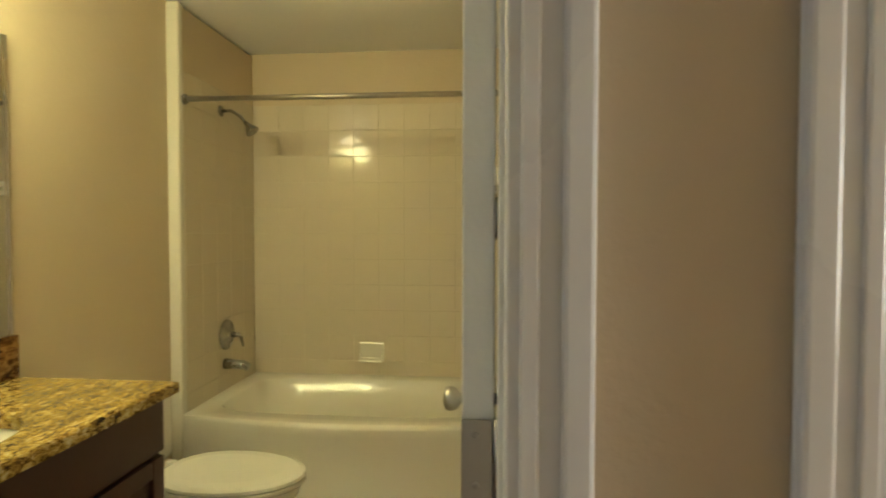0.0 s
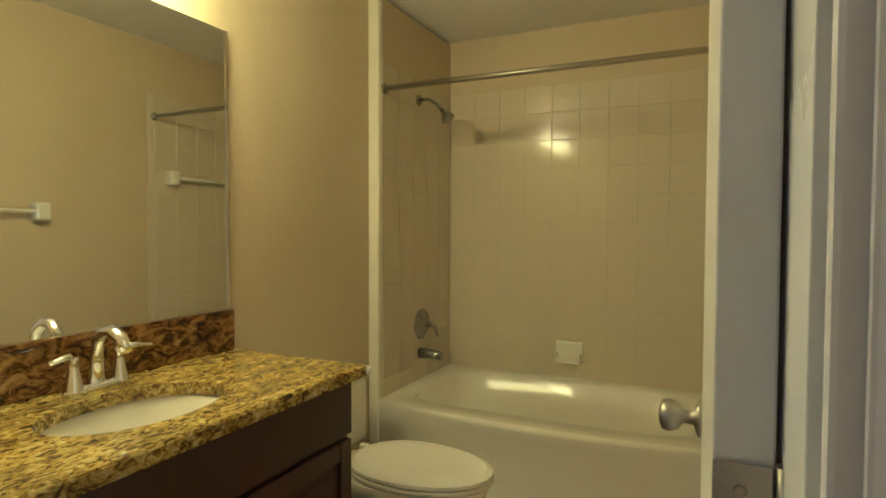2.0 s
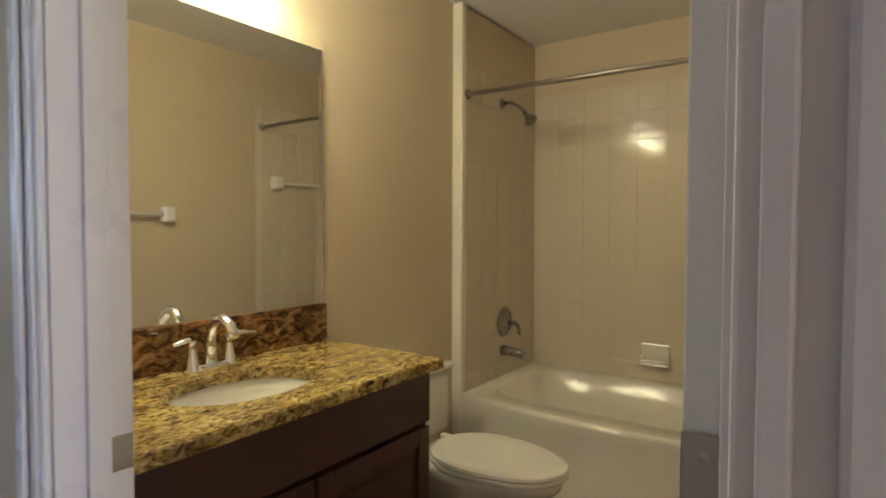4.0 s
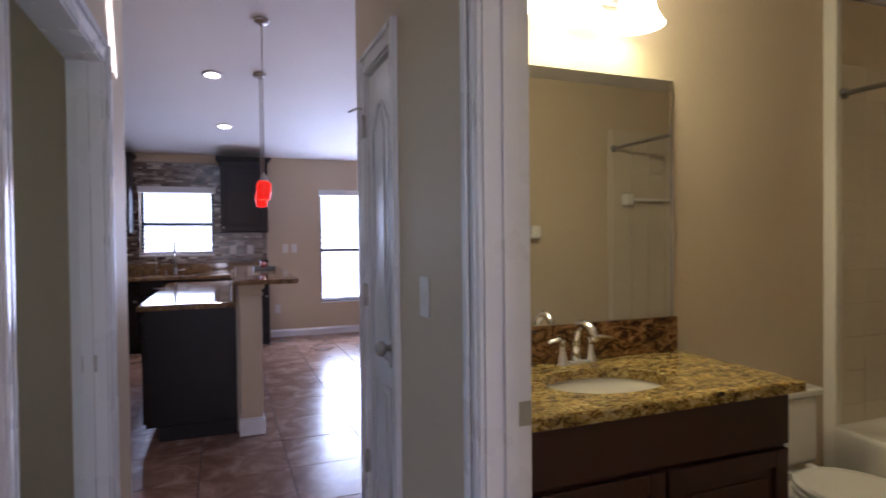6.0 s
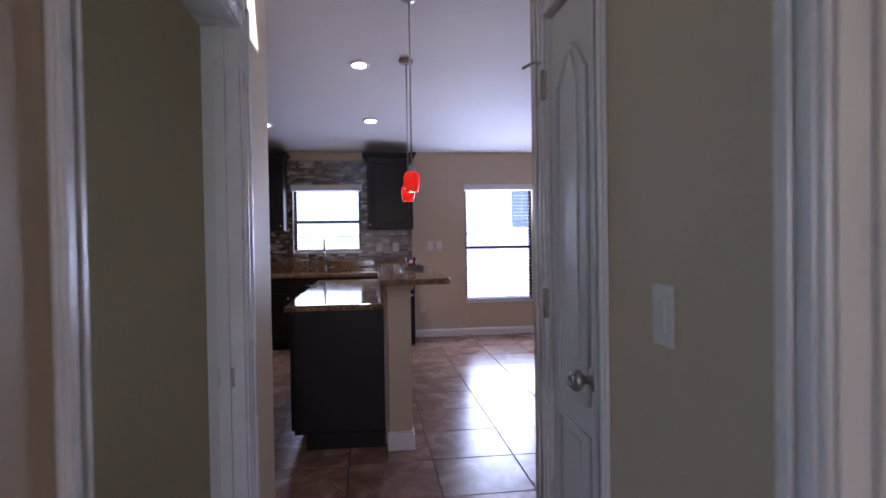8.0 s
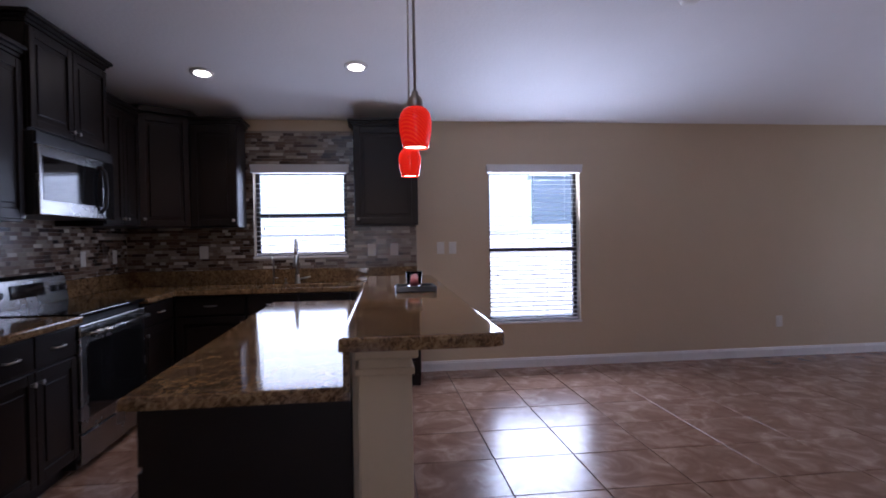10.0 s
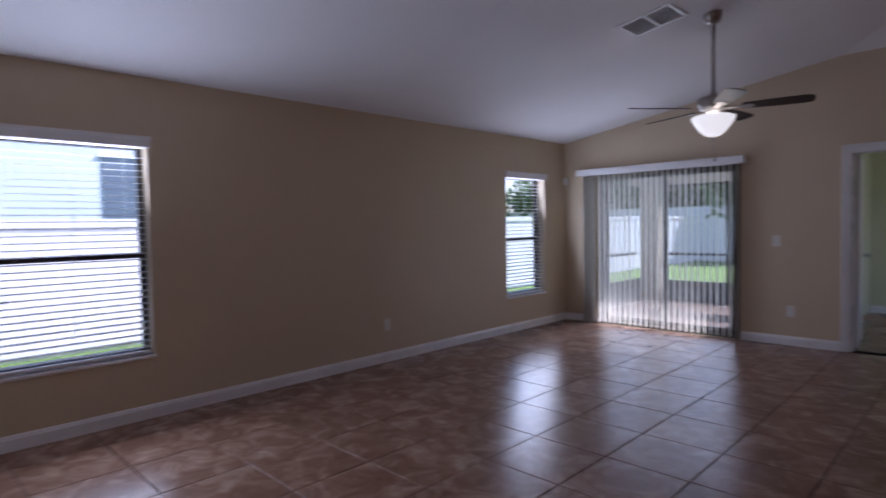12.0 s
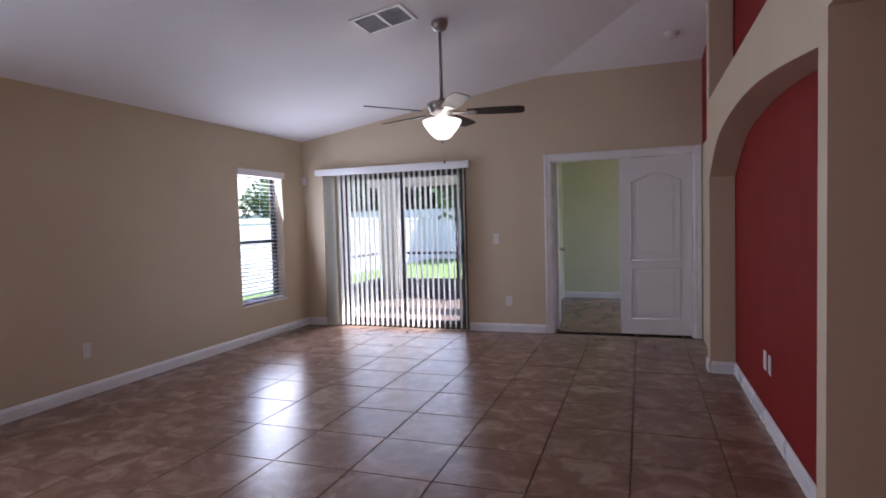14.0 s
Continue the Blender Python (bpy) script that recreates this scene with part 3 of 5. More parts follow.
# bedroom double door: one leaf closed, one swung in
t = thing("door_bedroom_closed", -2.1, YE + 0.03, 0.03, "white closed two-panel door leaf", "door", kind="structure")
part("slab", block(-2.472, -1.722, YE + 0.01, YE + 0.045, 0.03, 2.005, 0.002), DOORM, t)
door_panels(lambda u, v, d: (-2.472 + u, YE + 0.03 + d, v), t, 0.75, -0.02, low=0.2, split=0.86, high=1.83)
t = thing("door_bedroom_open", -3.2, YE + 0.1, 0.03, "white door leaf swung open into the bedroom", "door", kind="structure")
turn = Matrix.Translation((-3.215, YE + 0.12, 0)) @ Matrix.Rotation(radians(96), 4, "Z")
bm = block(0.0, 0.74, -0.036, 0.0, 0.03, 2.0, 0.002)
bmesh.ops.transform(bm, matrix=turn, verts=bm.verts[:])
part("slab", bm, DOORM, t)
part("door_knob", lathe([(0.0, 0.0), (0.033, 0.0), (0.033, 0.005), (0.013, 0.012), (0.011, 0.028), (0.024, 0.038), (0.029, 0.052), (0.026, 0.064), (0.012, 0.07), (0.0, 0.07)], turn @ to_y((0.68, -0.036, 0.95), -1)), NICKEL, t, "", True)

# ---- windows ----


def window(name, hole, with_sill=True):
    y0, y1, z0, z1 = hole
    t = thing(name, XW - 0.12, (y0 + y1) / 2, z0, "white single-hung window with bright daylight outside", "window", kind="structure")
    x = XW - 0.16
    f = 0.035
    bm = block(x, x + 0.05, y0, y0 + f, z0, z1)
    block(x, x + 0.05, y1 - f, y1, z0, z1, 0, bm)
    block(x, x + 0.05, y0 + f, y1 - f, z1 - f, z1, 0, bm)
    block(x, x + 0.05, y0 + f, y1 - f, z0, z0 + f, 0, bm)
    part("window_frame", bm, BRONZE, t, "dark bronze frame")
    zm = z0 + (z1 - z0) * 0.475
    part("meeting_rail", block(x + 0.005, x + 0.045, y0 + f, y1 - f, zm - 0.02, zm + 0.02, 0.003), BRONZE, t)
    for a, b in ((z0 + f, zm - 0.02), (zm + 0.02, z1 - f)):
        p = part("pane", block(x + 0.022, x + 0.026, y0 + f, y1 - f, a, b), GLASS, t)
        p.visible_shadow = False
    part("window_sill", block(XW - 0.11, XW + 0.015, y0 - 0.01, y1 + 0.01, z0 - 0.018, z0 + 0.004, 0.004), TRIM, t, "white marble sill")
    # horizontal blind hung inside the opening
    bl = thing("window_blind", XW - 0.05, (y0 + y1) / 2, z0, "white horizontal slat blind, slats open", "blind", "window blinds")
    bm = block(XW - 0.075, XW + 0.03, y0 - 0.02, y1 + 0.02, z1 - 0.03, z1 + 0.045, 0.006)
    block(XW + 0.03, XW + 0.036, y0 - 0.025, y1 + 0.025, z1 + 0.025, z1 + 0.05, 0.002, bm)
    part("valance", bm, BLIND, bl)
    part("bottom_rail", block(XW - 0.078, XW - 0.03, y0 + 0.012, y1 - 0.012, z0 + 0.012, z0 + 0.032, 0.004), BLIND, bl)
    n = int((z1 - z0 - 0.1) / 0.046)
    me = None
    for i in range(n):
        z = z0 + 0.06 + i * 0.046
        if me is None:
            bm = block(-0.025, 0.025, y0 + 0.012, y1 - 0.012, -0.0015, 0.0015)
            bmesh.ops.transform(bm, matrix=Matrix.Rotation(radians(4), 4, "Y"), verts=bm.verts[:])
            s = part("slat", bm, BLIND, bl)
            me = s.data
        else:
            s = new("slat", me)
            s.parent = bl
            s.matrix_parent_inverse = Matrix.Translation(-bl.location)
        s.location = (XW - 0.053, 0, z)
    for q in (0.16, 0.5, 0.84):
        y = y0 + (y1 - y0) * q
        part("ladder_cord", tube([(XW - 0.027, y, z0 + 0.02), (XW - 0.027, y, z1 - 0.02)], 0.0016, 6), BLIND, bl)
    part("cord_tassel", lathe([(0, 0), (0.008, 0.004), (0.006, 0.03), (0, 0.034)], Matrix.Translation((XW - 0.02, y0 + 0.09, z0 + (z1 - z0) * 0.3)), 10), BRONZE, bl)


window("window_1", K_WIN)
window("window_2", D_WIN)
window("window_3", L_WIN)

# sliding glass door with vertical blind
t = thing("sliding_door", -5.16, YE + 0.08, 0, "dark bronze framed sliding glass patio door", "door", kind="structure")
x0, x1, _, z1 = SLIDER
bm = block(x0, x0 + 0.045, YE + 0.02, YE + 0.13, 0, z1)
block(x1 - 0.045, x1, YE + 0.02, YE + 0.13, 0, z1, 0, bm)
block(x0 + 0.045, x1 - 0.045, YE + 0.02, YE + 0.13, z1 - 0.045, z1, 0, bm)
block(x0 + 0.045, x1 - 0.045, YE + 0.02, YE + 0.13, 0, 0.03, 0, bm)
part("door_frame", bm, BRONZE, t)
for a, b, y in ((x0 + 0.045, -5.13, 0.09), (-5.19, x1 - 0.045, 0.05)):
    bm = block(a, a + 0.05, YE + y, YE + y + 0.03, 0.03, z1 - 0.045)
    block(b - 0.05, b, YE + y, YE + y + 0.03, 0.03, z1 - 0.045, 0, bm)
    block(a + 0.05, b - 0.05, YE + y, YE + y + 0.03, 0.03, 0.10, 0, bm)
    block(a + 0.05, b - 0.05, YE + y, YE + y + 0.03, z1 - 0.10, z1 - 0.045, 0, bm)
    s = part("sash", bm, BRONZE, t)
    p = part("pane", block(a + 0.05, b - 0.05, YE + y + 0.012, YE + y + 0.017, 0.10, z1 - 0.10), GLASS, s)
    p.visible_shadow = False
part("door_handle", block(-4.345, -4.315, YE - 0.02, YE + 0.045, 0.86, 1.12, 0.006), BRONZE, t)
bl = thing("vertical_blind", -5.2, YE - 0.06, 0.02, "ivory vertical vane blind with white valance, vanes open", "blind")
part("valance", block(-6.33, -4.20, YE - 0.105, YE - 0.004, 2.0, 2.085, 0.006), BLIND, bl, "white valance")
vm = None
for i in range(34):
    x = -6.22 + i * 0.0165 if i < 9 else -6.07 + (i - 8) * 0.0715
    if x > -4.27:
        break
    if vm is None:
        bm = bmesh.new()
        n = 6
        rows = [[bm.verts.new((0.006 * math.sin(math.pi * k / n), -0.044 + 0.088 * k / n, z)) for k in range(n + 1)] for z in (0.03, 2.0)]
        for k in range(n):
            bm.faces.new((rows[0][k], rows[0][k + 1], rows[1][k + 1], rows[1][k]))
        got = bmesh.ops.extrude_face_region(bm, geom=bm.faces[:])
        bmesh.ops.translate(bm, vec=(0.0012, 0, 0), verts=[g for g in got["geom"] if isinstance(g, bmesh.types.BMVert)])
        v = part("vane", bm, VANE, bl)
        vm = v.data
    else:
        v = new("vane", vm)
        v.parent = bl
        v.matrix_parent_inverse = Matrix.Translation(-bl.location)
    v.location = (x, YE - 0.055, 0)
    v.rotation_euler = (0, 0, radians(random.uniform(-4, 4) + 3))

# ---- outdoors ----
tagged(part("ground", block(-300, 300, -300, 400, -0.45, -0.12), GRASS), "green lawn", "ground", kind="structure")
# pale strip added over the lawn, imitates overexposed white below the windows
tagged(part("pavement_glare_strip", block(-9.9, XW - 0.2, -6, 9.4, -0.2, -0.1), CONC), "pale strip added beside the house for the overexposed white outside", "pavement", kind="structure")
tagged(part("pavement_lanai", block(-6.95, -3.62, YE + 0.14, 12.5, -0.2, -0.06), CONC), "light concrete lanai slab", "pavement", kind="structure")
tagged(part("roof_lanai", block(-7.2, -3.62, YE + 0.14, 10.8, 2.45, 2.6), STUCCO_B), "beige lanai roof", "roof", kind="structure")
t = thing("lanai_screen", -5.2, 12.3, -0.06, "dark bronze screen enclosure with grey kick plate", "screen")
part("kick_plate", block(-6.8, -3.62, 12.28, 12.32, -0.06, 0.345), KNEE, t, "grey kick plate")
part("kick_plate", block(-6.84, -6.80, YE + 0.2, 12.3, -0.06, 0.345), KNEE, t, "grey kick plate")
for x in (-5.3, -3.75):
    part("post", block(x - 0.025, x + 0.025, 12.275, 12.325, 0.345, 1.999), BRONZE, t)
for y in (9.75, 10.9):
    part("post", block(-6.845, -6.795, y - 0.025, y + 0.025, 0.345, 2.45), BRONZE, t)
for z in (0.80, 1.965):
    part("rail", block(-6.7, -3.62, 12.28, 12.32, z - 0.022, z + 0.022), BRONZE, t)
    part("rail", block(-6.84, -6.80, YE + 0.2, 12.2, z - 0.022, z + 0.022), BRONZE, t)
tagged(part("lanai_column", block(-6.71, -6.37, 12.12, 12.46, -0.06, 1.998, 0.01), STUCCO_B), "beige stucco corner column of the lanai", "column")
tagged(part("lanai_beam", block(-6.98, -3.62, 12.2, 12.42, 2.0, 2.6), STUCCO_B), "beige stucco beam over the screen", "beam")


def fence(name, axis, c, u0, u1, z0, z1, step=0.16):
    t = thing(name, c if axis == "x" else (u0 + u1) / 2, (u0 + u1) / 2 if axis == "x" else c, z0, "white vinyl privacy fence on the lawn", "fence")
    me = None
    n = int((u1 - u0) / step)
    for i in range(n):
        u = u0 + i * step
        if me is None:
            me = part("board", block(-0.011, 0.011, 0.004, step - 0.004, z0, z1, 0) if axis == "x" else block(0.004, step - 0.004, -0.011, 0.011, z0, z1, 0), VINYL, t)
            o, me = me, me.data
        else:
            o = new("board", me)
            o.parent = t
            o.matrix_parent_inverse = Matrix.Translation(-t.location)
        o.location = (c, u, 0) if axis == "x" else (u, c, 0)
    for z in (z0 + 0.1, z1):
        part("rail", block(c - 0.03, c + 0.03, u0, u1, z - 0.05, z + 0.05) if axis == "x" else block(u0, u1, c - 0.03, c + 0.03, z - 0.05, z + 0.05), VINYL, t)
    return t


fence("fence", "y", 24.0, -22, 2, -0.12, 1.82)
fence("fence", "x", -10.2, -6, 23.9, -0.12, 1.48, 0.25)

h = thing("neighbour_house", -14.5, 4, -0.35, "pale blue-grey stucco neighbouring house", "house")
part("house_wall", block(-22, -14, -12, 13, -0.35, 3.1), STUCCO, h)
bm = bmesh.new()
prism = [(-22.6, 3.1), (-13.93, 3.1), (-18, 5.2)]
r0 = [bm.verts.new((x, -12.6, z)) for x, z in prism]
r1 = [bm.verts.new((x, 13.6, z)) for x, z in prism]
bm.faces.new(r0)
bm.faces.new(r1[::-1])
for i in range(3):
    bm.faces.new((r0[i], r0[(i + 1) % 3], r1[(i + 1) % 3], r1[i]))
part("roof", bm, material("grey_shingle_roof", (0.16, 0.15, 0.15), None, 20, 0.9, bump=0.5), h)
for y in (5.6, -2.2, 10.5):
    w = part("window", block(-14.02, -13.98, y, y + 1.1, 1.5, 2.75), DARKWIN, h, "dark shaded window")
    part("window_frame", block(-13.99, -13.96, y - 0.06, y + 1.16, 2.75, 2.82), TRIM, w)
    part("window_frame", block(-13.99, -13.96, y - 0.06, y + 1.16, 1.43, 1.5), TRIM, w)


def tree(x, y, hgt, spread, seed):
    rnd = random.Random(seed)
    t = thing("tree", x, y, -0.35, "leafy green tree behind the fence", "tree", "trees behind the fence")
    pts, rad = [], []
    for i in range(6):
        q = i / 5
        pts.append((x + 0.25 * math.sin(q * 3 + seed), y, -0.35 + q * hgt * 0.6))
        rad.append(0.2 * (1 - 0.7 * q))
    bm = tube(pts, 0.1, 9, None, rad)
    tips = []
    for k in range(9):
        a = k * 2.4 + seed
        s = Vector(pts[2 + k % 3])
        e = s + Vector((math.cos(a) * spread * rnd.uniform(0.5, 1), math.sin(a) * spread * rnd.uniform(0.5, 1), hgt * rnd.uniform(0.05, 0.35)))
        tube([s, (s + e) / 2 + Vector((0, 0, 0.2)), e], 0.05, 6, bm, [0.07, 0.045, 0.015])
        tips.append(e)
        tips.append((s + e) / 2)
    part("trunk", bm, BARK, t, "brown bark trunk and limbs")
    vs, fs = [], []
    for tip in tips:
        for _ in range(300):
            c = tip + Vector((rnd.gauss(0, 0.5), rnd.gauss(0, 0.5), rnd.gauss(0, 0.38))) * spread * 0.38
            u = Vector((rnd.uniform(-1, 1), rnd.uniform(-1, 1), rnd.uniform(-1, 1))).normalized()
            w = u.cross(Vector((rnd.uniform(-1, 1), rnd.uniform(-1, 1), 1))).normalized()
            s = rnd.uniform(0.14, 0.30)
            n = len(vs)
            vs += [c - u * s, c + w * s * 0.5, c + u * s, c - w * s * 0.5]
            fs.append((n, n + 1, n + 2, n + 3))
    me = bpy.data.meshes.new("crown")
    me.from_pydata(vs, [], fs)
    me.materials.append(LEAF)
    o = new("crown", me)
    o.parent = t
    o.matrix_parent_inverse = Matrix.Translation(-t.location)
    o["kind"] = "stuff"


for i, (x, y, hh, sp) in enumerate(((-15, 27.5, 6.0, 2.6), (-11, 29, 5.0, 2.4), (-7.5, 27, 5.6, 2.4), (-4, 30, 6.5, 2.8), (-9.2, 26, 5.4, 2.6), (-13, 26.2, 5.2, 2.6), (-17.5, 26.5, 5.8, 2.8))):
    tree(x, y, hh, sp, i + 1)

# ---- bathroom ----


def cabinet_door(u0, u1, z0, z1, face, parent, mat, frame_w=0.055, axis="x", sign=1, name="cabinet_door"):
    """A framed door with a recessed, raised-centre panel. u: along the wall; face: plane of the carcass front; it looks along sign * axis."""
    def b(ua, ub, za, zb, d0, d1, bm=None, bev=0.003):
        lo, hi = sorted((face + sign * d0, face + sign * d1))
        if axis == "x":
            return block(lo, hi, ua, ub, za, zb, bev, bm)
        return block(ua, ub, lo, hi, za, zb, bev, bm)
    g = 0.004
    u0, u1, z0, z1 = u0 + g, u1 - g, z0 + g, z1 - g
    bm = b(u0, u0 + frame_w, z0, z1, 0.001, 0.021)
    b(u1 - frame_w, u1, z0, z1, 0.001, 0.021, bm)
    b(u0 + frame_w, u1 - frame_w, z0, z0 + frame_w, 0.001, 0.020, bm)
    b(u0 + frame_w, u1 - frame_w, z1 - frame_w, z1, 0.001, 0.020, bm)
    d = part(name, bm, mat, parent)
    bm = b(u0 + frame_w, u1 - frame_w, z0 + frame_w, z1 - frame_w, 0.001, 0.009, None, 0)
    if u1 - u0 > 2 * frame_w + 0.08 and z1 - z0 > 2 * frame_w + 0.08:
        b(u0 + frame_w + 0.03, u1 - frame_w - 0.03, z0 + frame_w + 0.03, z1 - frame_w - 0.03, 0.009, 0.016, bm, 0.005)
    part("panel", bm, mat, d)
    return d


t = thing("vanity_cabinet", 0.05, 2.92, 0, "dark cherry-stained bathroom vanity cabinet", "cabinet")
part("body", block(XM + 0.003, 0.285, YR + 0.124, 3.405, 0.09, 0.66, 0.002), VANITYW, t)
part("side_panel", block(XM + 0.003, 0.285, 3.385, 3.405, 0.661, 0.833, 0.001), VANITYW, t)
part("front_rail", block(0.262, 0.2855, YR + 0.124, 3.384, 0.661, 0.833, 0.001), VANITYW, t)
part("toe_kick", block(XM + 0.003, 0.22, YR + 0.124, 3.395, 0, 0.088), VANITYW, t)
bm = block(0.286, 0.305, YR + 0.14, 3.40, 0.665, 0.825, 0.004)
part("drawer_front", bm, VANITYW, t)
cabinet_door(YR + 0.14, 2.905, 0.10, 0.655, 0.285, t, VANITYW)
cabinet_door(2.91, 3.40, 0.10, 0.655, 0.285, t, VANITYW)

SX, SY, SRX, SRY = 0.075, 2.86, 0.155, 0.215
# granite top with an oval cut-out
bm = bmesh.new()
n = 48
cx0, cx1, cy0, cy1 = XM + 0.003, 0.335, YR + 0.123, 3.435
outer, inner = [], []
for i in range(n):
    a = 2 * math.pi * i / n
    dx, dy = math.cos(a), math.sin(a)
    inner.append((SX + SRX * dx, SY + SRY * dy))
    k = min((cx1 - SX) / dx if dx > 1e-6 else 9, (cx0 - SX) / dx if dx < -1e-6 else 9, (cy1 - SY) / dy if dy > 1e-6 else 9, (cy0 - SY) / dy if dy < -1e-6 else 9)
    outer.append((SX + k * dx, SY + k * dy))
for cx, cy in ((cx0, cy0), (cx0, cy1), (cx1, cy0), (cx1, cy1)):
    i = min(range(n), key=lambda q: (outer[q][0] - cx) ** 2 + (outer[q][1] - cy) ** 2)
    outer[i] = (cx, cy)
tops = [[bm.verts.new((*p, z)) for p in ring] for ring, z in ((outer, 0.864), (inner, 0.870), (inner, 0.835), (outer, 0.835))]
mid = [bm.verts.new((SX + (x - SX) * 0.985, SY + (y - SY) * 0.985, 0.870)) for x, y in outer]
for i in range(n):
    j = (i + 1) % n
    bm.faces.new((mid[i], mid[j], tops[1][j], tops[1][i]))
    bm.faces.new((tops[0][i], tops[0][j], mid[j], mid[i]))
    bm.faces.new((tops[1][i], tops[1][j], tops[2][j], tops[2][i]))
    bm.faces.new((tops[2][i], tops[2][j], tops[3][j], tops[3][i]))
    bm.faces.new((tops[3][i], tops[3][j], tops[0][j], tops[0][i]))
tagged(part("granite_counter", bm, GRAN_B), "polished gold and brown granite vanity top", "countertop")
tagged(part("vanity_splash", block(XM + 0.003, XM + 0.024, YR + 0.123, 3.425, 0.871, 1.008, 0.003), GRAN_S), "brown veined granite backsplash on the vanity", "backsplash")
prof = [(1.06, 0.834), (1.0, 0.832), (0.97, 0.80), (0.86, 0.745), (0.6, 0.705), (0.2, 0.69), (0.0, 0.688)]
bm = lathe([(r * 0.16, z) for r, z in prof], Matrix.Translation((SX, SY, 0)), 40, None, 1.0, 0.217 / 0.16)
t = thing("bathroom_sink", SX, SY, 0.69, "white oval undermount porcelain sink", "sink")
part("basin", bm, PORC, t, "", True)
part("drain", lathe([(0.0, 0.694), (0.02, 0.694), (0.023, 0.691)], Matrix.Translation((SX, SY, 0)), 20), CHROME, t)

FX = -0.135
t = thing("bathroom_faucet", FX, SY + 0.04, 0.871, "polished chrome two-handle bathroom faucet", "faucet")
FY = SY + 0.04
part("base_plate", lathe([(0, 0.871), (0.028, 0.871), (0.027, 0.883), (0.02, 0.892), (0, 0.893)], Matrix.Translation((FX, FY, 0)), 28, None, 1.0, 3.2), CHROME, t, "", True)
pts = [(FX, FY, 0.88), (FX, FY, 0.95), (FX + 0.005, FY, 0.995), (FX + 0.03, FY, 1.025), (FX + 0.065, FY, 1.028), (FX + 0.095, FY, 1.008), (FX + 0.115, FY, 0.978)]
part("spout", tube(pts, 0.014, 16, None, [0.021, 0.017, 0.015, 0.015, 0.016, 0.017, 0.014]), CHROME, t)
for s in (-1, 1):
    y = FY + s * 0.06
    hb = part("handle_base", lathe([(0.024, 0.88), (0.02, 0.90), (0.013, 0.93), (0.011, 0.955), (0.014, 0.965), (0.0, 0.968)], Matrix.Translation((FX, y, 0)), 20), CHROME, t, "", True)
    part("lever", tube([(FX, y, 0.962), (FX + 0.015, y + s * 0.02, 0.972), (FX + 0.03, y + s * 0.075, 0.966)], 0.007, 10, None, [0.010, 0.008, 0.005]), CHROME, hb)

t = thing("mirror", XM + 0.01, 2.95, 1.01, "large frameless bathroom wall mirror", "mirror")
part("mirror_glass", block(XM + 0.002, XM + 0.007, YR + 0.15, 3.412, 1.010, 1.953), MIRROR, t)
part("edge_clip", block(XM + 0.002, XM + 0.011, 3.408, 3.416, 1.010, 1.953), CHROME, t)

t = thing("vanity_light", XM + 0.05, 2.88, 2.2, "brushed nickel vanity light with three lit frosted glass shades", "wall lamp")
part("back_plate", block(XM + 0.002, XM + 0.03, 2.55, 3.21, 2.20, 2.30, 0.01), NICKEL, t)
for y in (2.62, 2.88, 3.14):
    a = part("arm", tube([(XM + 0.03, y, 2.25), (XM + 0.08, y, 2.27), (-0.09, y, 2.255)], 0.009, 10), NICKEL, t)
    bm = lathe([(0.028, 2.25), (0.045, 2.235), (0.06, 2.19), (0.068, 2.15), (0.085, 2.112), (0.098, 2.095), (0.094, 2.095), (0.064, 2.15), (0.05, 2.22), (0.0, 2.24)], Matrix.Translation((-0.09, y, 0)), 28)
    o = part("shade", bm, SHADE_V, t, "lit frosted glass bell shade", True)
    o.visible_shadow = False

# toilet
TY = 3.80
t = thing("toilet", 0.05, TY, 0, "white porcelain two-piece toilet with closed lid", "toilet")
part("tank", block(XM + 0.012, XM + 0.195, TY - 0.215, TY + 0.215, 0.385, 0.668, 0.035, None, 4), PORC, t, "", True)
part("tank_lid", block(XM + 0.005, XM + 0.205, TY - 0.225, TY + 0.225, 0.669, 0.703, 0.012, None, 3), PORC, t)


def oval(x0, x1, half, m=36):
    pts = []
    cx = x0 + (x1 - x0) * 0.42
    for i in range(m):
        a = 2 * math.pi * i / m
        c, s = math.cos(a), math.sin(a)
        rx = (x1 - cx) if c > 0 else (cx - x0)
        pts.append((cx + rx * c * abs(c) ** -0.08 if abs(c) > 1e-6 else cx, TY + half * s))
    return pts


def stack(levels):
    """Joins ovals (x0, x1, half width, z) into a closed skin."""
    bm = bmesh.new()
    rings = [[bm.verts.new((x, y, z)) for x, y in oval(x0, x1, hw)] for x0, x1, hw, z in levels]
    n = len(rings[0])
    for a, b in zip(rings, rings[1:]):
        for i in range(n):
            bm.faces.new((a[i], a[(i + 1) % n], b[(i + 1) % n], b[i]))
    bm.faces.new(rings[0][::-1])
    bm.faces.new(rings[-1])
    return bm


